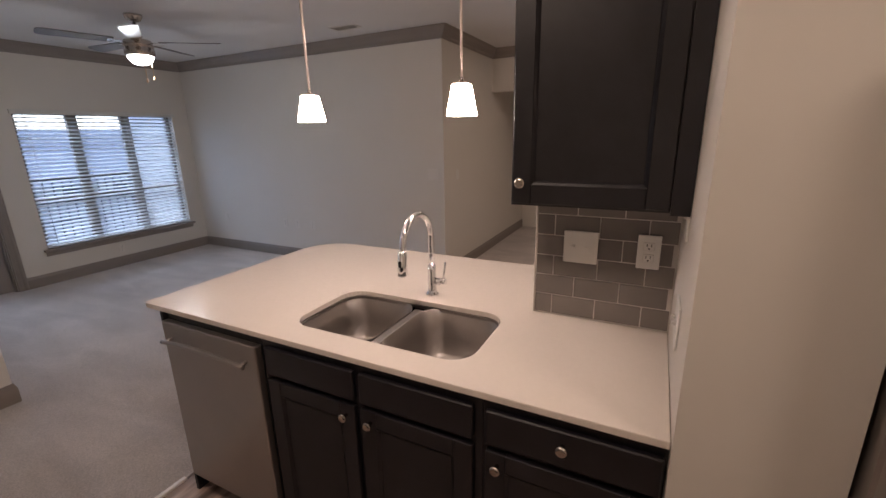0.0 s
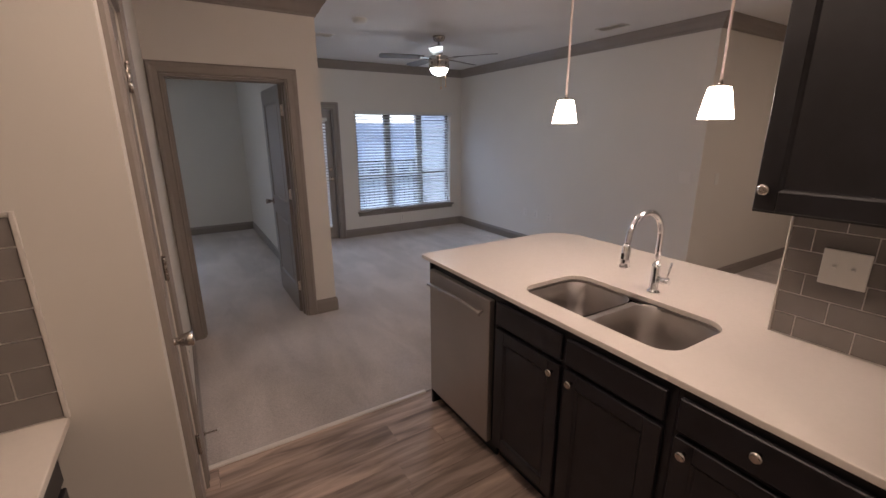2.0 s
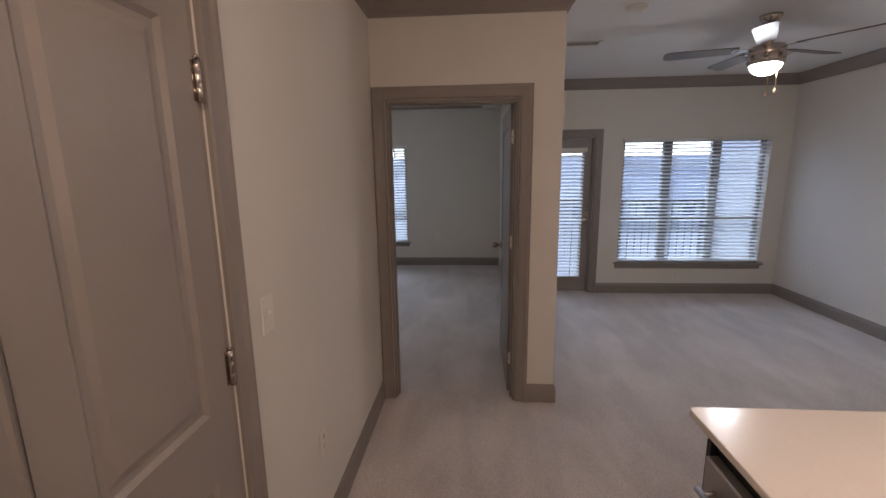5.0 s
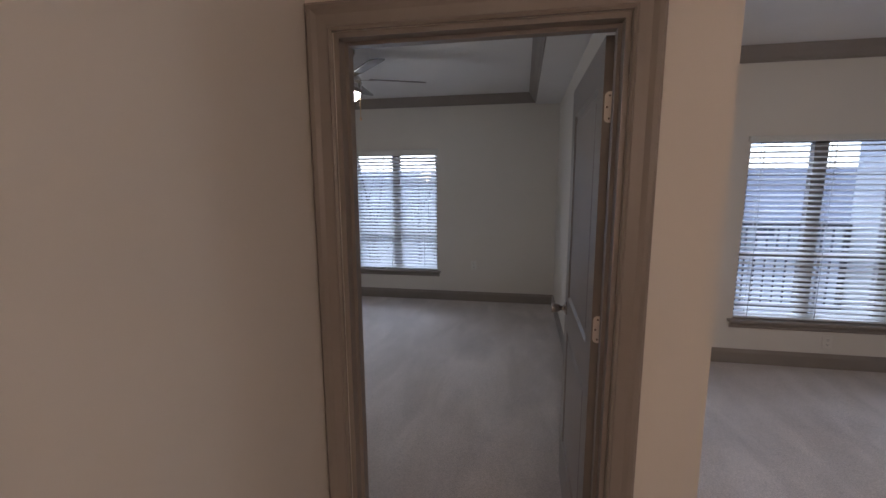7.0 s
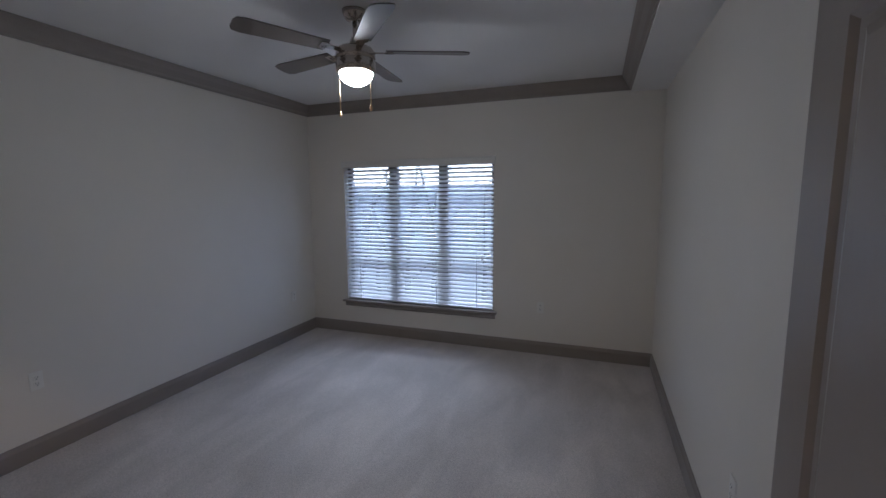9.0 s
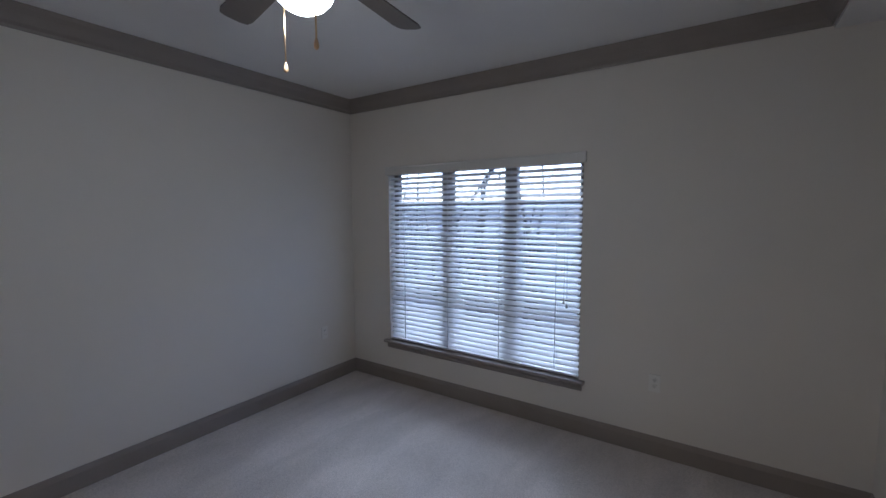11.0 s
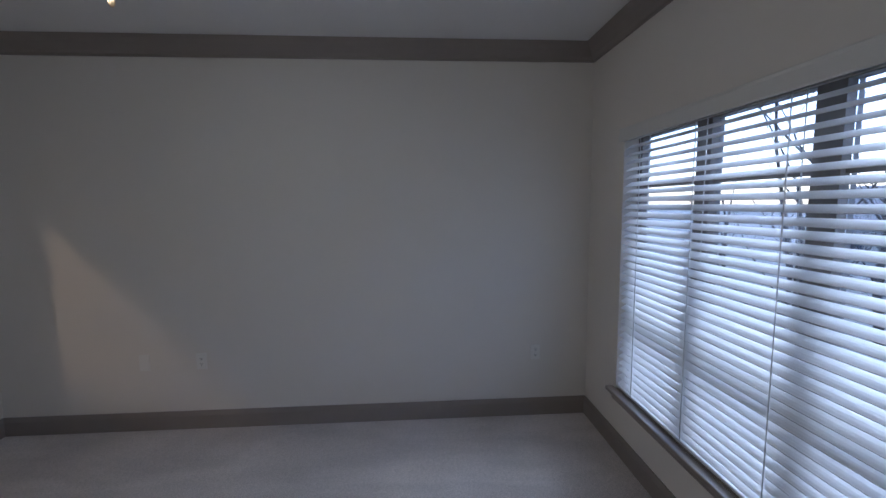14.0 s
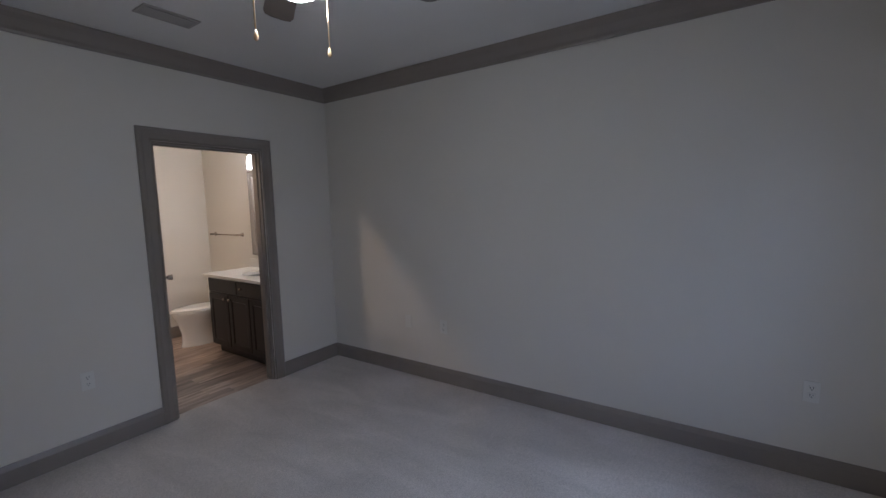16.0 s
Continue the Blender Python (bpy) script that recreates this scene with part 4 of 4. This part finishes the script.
def vent(x, y, w, d, turn, label, z=HL, paint=None):
    paint = paint or PLATE
    root = empty("ceiling_vent", label, "air vent", pose(x, y, z, 0, 0, turn))
    bm = bmesh.new()
    for lo, hi in (((-w / 2, -d / 2), (w / 2, -d / 2 + 0.02)), ((-w / 2, d / 2 - 0.02), (w / 2, d / 2)), ((-w / 2, -d / 2 + 0.02), (-w / 2 + 0.02, d / 2 - 0.02)), ((w / 2 - 0.02, -d / 2 + 0.02), (w / 2, d / 2 - 0.02))):
        box(bm, (*lo, -0.008), (*hi, -0.0005), 0.002)
    part("frame", bm, paint, root)
    part_box("backing", (-w / 2 + 0.02, -d / 2 + 0.02, -0.002), (w / 2 - 0.02, d / 2 - 0.02, -0.0005), SLOT, root)
    n = int((d - 0.04) / 0.016)
    for i in range(n):
        y0 = -d / 2 + 0.028 + i * 0.016
        s = part_box("slat", (-w / 2 + 0.02, -0.006, -0.0007), (w / 2 - 0.02, 0.006, 0.0007), paint, root)
        s.location, s.rotation_euler = (0, y0, -0.006), (radians(40), 0, 0)
    return root


vent(1.46, 4.90, 0.30, 0.15, 0, "white slatted ceiling vent by the patio door side")
vent(3.86, 3.15, 0.15, 0.30, 0, "white slatted ceiling vent near the long wall")
vent(3.35, 5.45, 0.30, 0.15, 0, "white slatted ceiling vent before the window")
vent(-1.12, 4.50, 0.30, 0.15, 0, "grey slatted ceiling vent in the bedroom", H, mat("grey vent paint", (0.40, 0.375, 0.36), 0.5))


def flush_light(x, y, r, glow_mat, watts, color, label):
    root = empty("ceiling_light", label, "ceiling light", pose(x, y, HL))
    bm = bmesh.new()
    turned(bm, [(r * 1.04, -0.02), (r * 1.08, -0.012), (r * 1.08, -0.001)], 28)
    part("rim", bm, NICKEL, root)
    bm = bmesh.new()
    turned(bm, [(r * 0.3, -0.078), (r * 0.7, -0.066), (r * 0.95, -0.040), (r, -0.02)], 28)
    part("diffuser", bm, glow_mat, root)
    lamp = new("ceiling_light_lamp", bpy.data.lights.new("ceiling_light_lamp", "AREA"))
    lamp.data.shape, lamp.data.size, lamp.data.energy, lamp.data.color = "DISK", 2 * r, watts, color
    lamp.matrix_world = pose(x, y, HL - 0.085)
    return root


# Two unseen kitchen lights at guessed spots, added to warm walls and counter.
flush_light(0.45, 0.95, 0.17, WARM, KITCHEN_FILL_W, (1.0, 0.78, 0.66), "added unseen ceiling light with a nickel rim, before the sink")
flush_light(0.45, -1.0, 0.17, WARM, KITCHEN_FILL_W, (1.0, 0.78, 0.66), "added unseen ceiling light with a nickel rim, beside the refrigerator")
# Entry fixture is out of view, added to brighten the entry wall.
flush_light(4.95, 0.30, 0.17, WARM, 0.9, (1.0, 0.80, 0.68), "added unseen entry ceiling light with a nickel rim")
flush_light(-0.90, 3.28, 0.06, WARM, BATH_W, (1.0, 0.76, 0.55), "small round lit bathroom ceiling light")

# ---- bathroom ----
van = empty("bathroom_vanity", "espresso vanity cabinet with doors and a small drawer", "vanity", pose(0, 0, 0))
VX = -2.115
part_box("body", (-2.648, 2.660, 0.10), (VX - 0.019, 3.775, 0.828), ESPRESSO, van)
part_box("toe_kick", (VX - 0.10, 2.665, 0.0), (VX - 0.085, 3.775, 0.10), ESPRESSO, van)
shaker("door", van, VX, 2.675, 3.030, 0.115, 0.660, (2.990, 0.62), face=1, rail=0.05)
shaker("door", van, VX, 3.045, 3.400, 0.115, 0.660, (3.085, 0.62), face=1, rail=0.05)
shaker("door", van, VX, 3.415, 3.765, 0.115, 0.660, (3.725, 0.62), face=1, rail=0.05)
part_box("false_front", (VX - 0.019, 2.675, 0.680), (VX, 3.200, 0.815), ESPRESSO, van, 0.004)
d2 = part_box("drawer_front", (VX - 0.019, 3.215, 0.680), (VX, 3.765, 0.815), ESPRESSO, van, 0.004)
for par, y, z in ((d2, 3.30, 0.75),):
    k = cabinet_knob(par, VX, y, z)
    k.location, k.scale = (2 * VX, 0, 0), (-1, 1, 1)
counter_slab("bathroom_countertop", [(-2.648, 2.640), (-2.085, 2.640), (-2.085, 3.778), (-2.648, 3.778)], "glossy white cultured marble vanity top", [(-2.37 + 0.15 * math.cos(a), 3.22 + 0.20 * math.sin(a)) for a in [2 * math.pi * i / 28 for i in range(28)]], BATHTOP, 0.830, 0.860)
basin = empty("basin", "oval white basin set into the vanity top", "sink", pose(-2.37, 3.22, 0.858))
bm = bmesh.new()
rings = [[bm.verts.new((0.151 * s * math.cos(2 * math.pi * i / 28), 0.201 * s * math.sin(2 * math.pi * i / 28), z)) for i in range(28)] for s, z in ((1, 0), (0.93, -0.05), (0.7, -0.10), (0.3, -0.125))]
for a, b in zip(rings, rings[1:]):
    for i in range(28):
        bm.faces.new((a[i], a[(i + 1) % 28], b[(i + 1) % 28], b[i])).smooth = True
bm.faces.new(rings[-1])
part("bowl", bm, BATHTOP, basin)
bm = bmesh.new()
tube(bm, [(-0.19, 0, 0), (-0.19, 0, 0.10), (-0.17, 0, 0.125), (-0.09, 0, 0.115)], 0.011, 12)
part("spout", bm, CHROME, basin)
bs = empty("backsplash", "low white marble backsplash on the vanity top", "backsplash", pose(0, 0, 0))
part_box("slab", (-2.648, 2.640, 0.861), (-2.628, 3.778, 0.955), BATHTOP, bs, 0.003)

mir = empty("framed_mirror", "tall wall mirror in a taupe frame over the vanity", "mirror", pose(0, 0, 0))
bm = bmesh.new()
sweep(bm, [(2.70, 1.005), (3.70, 1.005), (3.70, 1.945), (2.70, 1.945)], [(0, 0), (0, 0.024), (0.012, 0.030), (0.060, 0.020), (0.070, 0.012), (0.070, 0)], lambda a, b, v: (-2.648 + v, a, b), closed=True)
part("frame", bm, TRIM, mir)
part_box("glass", (-2.647, 2.765, 1.070), (-2.640, 3.635, 1.880), MIRROR, mir, label="silvered mirror glass")

vl = empty("vanity_light", "nickel bar with lit white glass shades over the mirror", "wall lamp", pose(-2.648, 3.28, 2.10))
part_box("back_plate", (0, -0.36, -0.03), (0.022, 0.36, 0.03), NICKEL, vl, 0.004)
for y in (-0.30, -0.0, 0.30):
    bm = bmesh.new()
    tube(bm, [(0.02, y, 0), (0.09, y, 0.0), (0.11, y, -0.01)], 0.007, 8)
    arm = part("arm", bm, NICKEL, vl)
    bm = bmesh.new()
    turned(bm, [(0.066, -0.150), (0.064, -0.145), (0.050, -0.020), (0.030, -0.008), (0.012, -0.004)], 20, (0.115, y, 0))
    part("shade", bm, VSHADE, arm, "glowing white glass shade")

tb = empty("towel_bar", "satin nickel towel bar above the toilet", "towel bar", pose(-2.65, 2.185, 1.225))
bm = bmesh.new()
tube(bm, [(0.06, -0.30, 0), (0.06, 0.30, 0)], 0.008, 12)
part("bar", bm, NICKEL, tb)
for y in (-0.30, 0.30):
    bm = bmesh.new()
    turned(bm, [(0.024, 0), (0.024, 0.008), (0.012, 0.014), (0.011, 0.060), (0.014, 0.070)], 14, (0, y, 0), "X")
    part("post", bm, NICKEL, tb)

toilet = empty("toilet", "white ceramic two-piece toilet with a closed lid", "toilet", pose(-2.645, 2.19, 0))


def oval_rings(bm, levels, n=28, egg=0.18):
    rings = []
    for cx, rx, ry, z in levels:
        ring = []
        for i in range(n):
            a = 2 * math.pi * i / n
            ring.append(bm.verts.new((cx + rx * math.cos(a), ry * math.sin(a) * (1 - egg * math.cos(a)), z)))
        rings.append(ring)
    for a, b in zip(rings, rings[1:]):
        for i in range(n):
            bm.faces.new((a[i], a[(i + 1) % n], b[(i + 1) % n], b[i])).smooth = True
    bm.faces.new(rings[0][::-1])
    bm.faces.new(rings[-1])
    bmesh.ops.recalc_face_normals(bm, faces=bm.faces[:])


bm = bmesh.new()
oval_rings(bm, [(0.40, 0.24, 0.115, 0.0), (0.40, 0.24, 0.115, 0.015), (0.41, 0.215, 0.104, 0.05), (0.42, 0.205, 0.108, 0.16), (0.43, 0.22, 0.135, 0.25), (0.44, 0.25, 0.172, 0.34), (0.45, 0.265, 0.185, 0.385), (0.45, 0.262, 0.183, 0.395)])
part("bowl", bm, CERAMIC, toilet)
bm = bmesh.new()
oval_rings(bm, [(0.45, 0.264, 0.188, 0.397), (0.45, 0.270, 0.192, 0.403), (0.45, 0.268, 0.190, 0.414)])
part("seat", bm, CERAMIC, toilet)
bm = bmesh.new()
oval_rings(bm, [(0.45, 0.260, 0.184, 0.416), (0.45, 0.264, 0.187, 0.424), (0.45, 0.245, 0.170, 0.434), (0.44, 0.15, 0.10, 0.438)])
part("lid", bm, CERAMIC, toilet)
bm = bmesh.new()
box(bm, (0.015, -0.215, 0.385), (0.205, 0.215, 0.735), 0.02, 3)
part("tank", bm, CERAMIC, toilet)
bm = bmesh.new()
box(bm, (0.008, -0.225, 0.737), (0.215, 0.225, 0.765), 0.008, 2)
part("tank_lid", bm, CERAMIC, toilet)
bm = bmesh.new()
tube(bm, [(0.206, 0.15, 0.68), (0.222, 0.15, 0.68), (0.226, 0.10, 0.675)], 0.006, 8)
part("flush_lever", bm, CHROME, toilet)

# ---- outside ----
bm = bmesh.new()
box(bm, (-400, 8.14, -4.3), (400, 900, -4.0))
structure("ground", bm, ASPHALT, "car park and winter grass below the windows", "ground")
bm = bmesh.new()
box(bm, (1.10, 6.58, -0.20), (4.30, 8.13, -0.02))
structure("balcony_floor", bm, SIDING, "pale concrete balcony floor", "balcony")
bm = bmesh.new()
box(bm, (4.24, 6.58, -0.02), (4.40, 8.10, 3.2))
structure("balcony_wall", bm, SIDING, "pale sided wall at the end of the balcony", "wall")
rl = empty("balcony_railing", "dark metal railing with slim balusters round the balcony", "railing", pose(1.11, 8.06, -0.02))
RW = 3.12
for z, t in ((1.075, 0.045), (0.76, 0.025), (0.10, 0.03)):
    part_box("rail", (0, -0.02, z - t / 2), (RW, 0.02, z + t / 2), RAIL, rl)
me = None
for i in range(28):
    x = 0.06 + i * 0.1115
    if me is None:
        bm = bmesh.new()
        box(bm, (-0.008, -0.008, 0.115), (0.008, 0.008, 1.052))
        me = mesh_of("baluster", bm, RAIL)
    b = new("baluster", me)
    b.parent, b.location = rl, (x, 0, 0)
for x in (0.02, 1.56, RW - 0.02):
    part_box("post", (x - 0.02, -0.021, 0.0), (x + 0.02, 0.021, 1.05), RAIL, rl)


def far_building(x0, x1, y, z_wall, z_eave, z_ridge, depth, label):
    root = empty("apartment_building", label, "building", pose(x0, y, -4.0))
    w = x1 - x0
    part_box("wall", (0, 0, 0), (w, depth, z_eave + 4.0), STUCCO, root)
    bm = bmesh.new()
    e, r = z_eave + 4.0, z_ridge + 4.0
    pts = [(-0.8, e), (depth / 2, r), (depth + 0.8, e), (depth + 0.8, e - 0.25), (-0.8, e - 0.25)]
    a = [bm.verts.new((-0.8, p, q)) for p, q in pts]
    b = [bm.verts.new((w + 0.8, p, q)) for p, q in pts]
    bm.faces.new(a)
    bm.faces.new(b[::-1])
    for i in range(5):
        bm.faces.new((a[i], a[(i + 1) % 5], b[(i + 1) % 5], b[i]))
    bmesh.ops.recalc_face_normals(bm, faces=bm.faces[:])
    part("roof", bm, ROOF, root)
    nx = int(w / 3.2)
    for i in range(nx):
        x = 1.4 + i * 3.2
        win = part_box("window", (x, -0.06, 0.9), (x + 1.3, 0.0, min(2.2, e - 0.4)), STUCCO, root, label="cream window surround")
        part_box("pane", (x + 0.1, -0.075, 1.0), (x + 1.2, -0.061, min(2.1, e - 0.5)), FARGLASS, win, label="dark glass")
    return root


far_building(-8, 34, 40, -4, -1.4, 2.6, 12, "long low cream building with a grey shingle roof")
far_building(-40, -12, 46, -4, -1.0, 3.0, 12, "distant cream building with a grey roof among bare trees")


def bare_tree(x, y, h, seed, label):
    rng = random.Random(seed)
    root = empty("bare_tree", label, "tree", pose(x, y, -4.0))
    bmt, bml, bmc = bmesh.new(), bmesh.new(), bmesh.new()

    def limb(bm, p, d, length, r, level):
        pts, radii = [p], [r]
        q = p.copy()
        for i in range(3):
            d = (d + Vector((rng.uniform(-.18, .18), rng.uniform(-.18, .18), rng.uniform(-.05, .15)))).normalized()
            q = q + d * length / 3
            pts.append(q.copy())
            radii.append(r * (1 - 0.22 * (i + 1)))
        tube(bm, pts, radii, 6 if level < 2 else 3)
        if level >= 4:
            return
        for k in range(4 if level < 2 else 3):
            base = pts[1 + (k % 3)]
            ang = rng.uniform(0, 2 * math.pi)
            out = Vector((math.cos(ang), math.sin(ang), rng.uniform(0.3, 1.2))).normalized()
            nd = (d * 0.45 + out * 0.8).normalized()
            limb(bml if level < 1 else bmc, base, nd, length * rng.uniform(0.5, 0.75), radii[-1] * 0.72, level + 1)
    limb(bmt, Vector((0, 0, 0)), Vector((0, 0, 1)), h * 0.5, h * 0.012, 0)
    part("trunk", bmt, BARK, root)
    part("limb", bml, BARK, root)
    part("crown", bmc, BARK, root, "fine leafless twigs", kind="stuff")
    return root


TREES = [(-4.4, 15, 11, 31), (-7.2, 14.5, 11.5, 32), (-1.9, 17, 11, 33), (-10, 16, 12, 34), (-5.6, 19, 12, 35), (-3.2, 21, 13, 36), (-9, 21, 13.5, 37), (-12.5, 20, 13, 38), (-6.5, 23, 14, 39), (-0.5, 22, 12.5, 40), (-14, 24, 14, 41), (-10.5, 25.5, 14, 42), (-8.5, 27, 12, 1), (-12, 24, 12, 2), (-1.5, 28, 11, 3), (4, 34, 10.5, 4), (-18, 20, 11, 5), (-7, 19.5, 12.5, 15), (-10.5, 17.5, 12, 16), (-4.5, 23, 12, 17), (-15, 27, 13, 18), (-26, 18, 13, 19), (-20, 14.5, 12, 20), (9.5, 36, 11, 6), (15, 60, 13, 7), (2, 62, 13, 8), (-8, 60, 13.5, 9), (22, 62, 13, 10), (30, 60, 12, 11), (-22, 34, 12, 12), (-30, 30, 12, 13), (9, 64, 12, 14)]
for i, (x, y, h, s) in enumerate(TREES):
    bare_tree(x, y, h, s, "tall leafless tree with fine twigs, %s" % ("near the bedroom window" if y < 30 else "by the distant building"))

# ---- pieces of walls and floors, last ----
def piece_mesh(name, lx, ly, lz, material, bevel=0.0008):
    """A slim slab from the origin to (lx, ly, lz) with eased top edges."""
    bm = bmesh.new()
    box(bm, (0, 0, 0), (lx, ly, lz), bevel)
    return mesh_of(name, bm, material)


def tile_field(parent, backing_name, place, u0, u1, v0, v1, tw, th, offset, gap=0.0038, depth=0.0016):
    """Running-bond tiles; place(u, v, d) gives the world point; u along the wall, v up, d out of it."""
    cache = {}
    row, v = 0, v0 + gap
    while v < v1 - 0.012:
        hh = min(th - gap, v1 - gap - v)
        u = u0 - tw + (offset + (row % 2) * tw / 2) % tw
        while u < u1:
            a, b = max(u, u0) + gap / 2, min(u + tw, u1) - gap / 2
            if b - a > 0.01:
                key = (round(b - a, 4), round(hh, 4))
                if key not in cache:
                    bm = bmesh.new()
                    p, q = place(0, 0, 0), place(b - a, hh, depth)
                    box(bm, [min(i, j) for i, j in zip(p, q)], [max(i, j) for i, j in zip(p, q)], 0.0012)
                    o = place(0, 0, 0)
                    bmesh.ops.translate(bm, verts=bm.verts[:], vec=[-c for c in o])
                    cache[key] = mesh_of("tile", bm, TILE)
                t = new("tile", cache[key])
                t.parent, t.location = parent, place(a, v, 0.001)
            u += tw
        v += th
        row += 1


bm = bmesh.new()
box(bm, (1.741, 0.217, 0.9235), (1.7449, 0.672, 1.376))
part("grout_bed", bm, GROUT, wall_stub)
tile_field(wall_stub, "grout", lambda u, v, d: (1.7415 - d, u, v), 0.217, 0.672, 0.9235, 1.376, 0.1525, 0.0755, 0.0875)
part_box("tile_edge", (1.734, 0.6725, 0.9235), (1.7449, 0.678, 1.380), GROUT, wall_stub, 0.001)
bm = bmesh.new()
box(bm, (-0.949, 1.381, 0.9235), (-0.302, 1.3849, 1.437))
part("grout_bed", bm, GROUT, wall_tile)
tile_field(wall_tile, "grout", lambda u, v, d: (u, 1.3815 - d, v), -0.949, -0.302, 0.9235, 1.437, 0.1525, 0.0735, 0.039)
part_box("tile_edge", (-0.3015, 1.374, 0.9235), (-0.293, 1.3849, 1.4455), GROUT, wall_tile, 0.001)
part_box("tile_edge", (-0.949, 1.374, 1.4375), (-0.3025, 1.3849, 1.4455), GROUT, wall_tile, 0.001)


def plank_field(parent, x0, x1, y0, y1, pw, pl, seed):
    rng = random.Random(seed)
    cache = {}
    y = y1
    while y > y0 + 0.01:
        h = min(pw, y - y0)
        x = x0 - rng.uniform(0, pl)
        while x < x1:
            a, b = max(x, x0), min(x + pl, x1)
            if b - a > 0.02:
                key = (round(b - a, 2), round(h, 3))
                if key not in cache:
                    cache[key] = piece_mesh("plank", b - a - 0.0012, h - 0.0012, 0.007, PLANK)
                p = new("plank", cache[key])
                p.parent, p.location = parent, (a, y - h, -0.007)
            x += pl
        y -= pw


plank_field(floor, -0.95, 1.86, -2.2, 2.19, 0.152, 1.22, 3)
plank_field(floor_bath, -2.65, -0.62, 1.70, 3.83, 0.152, 1.22, 4)
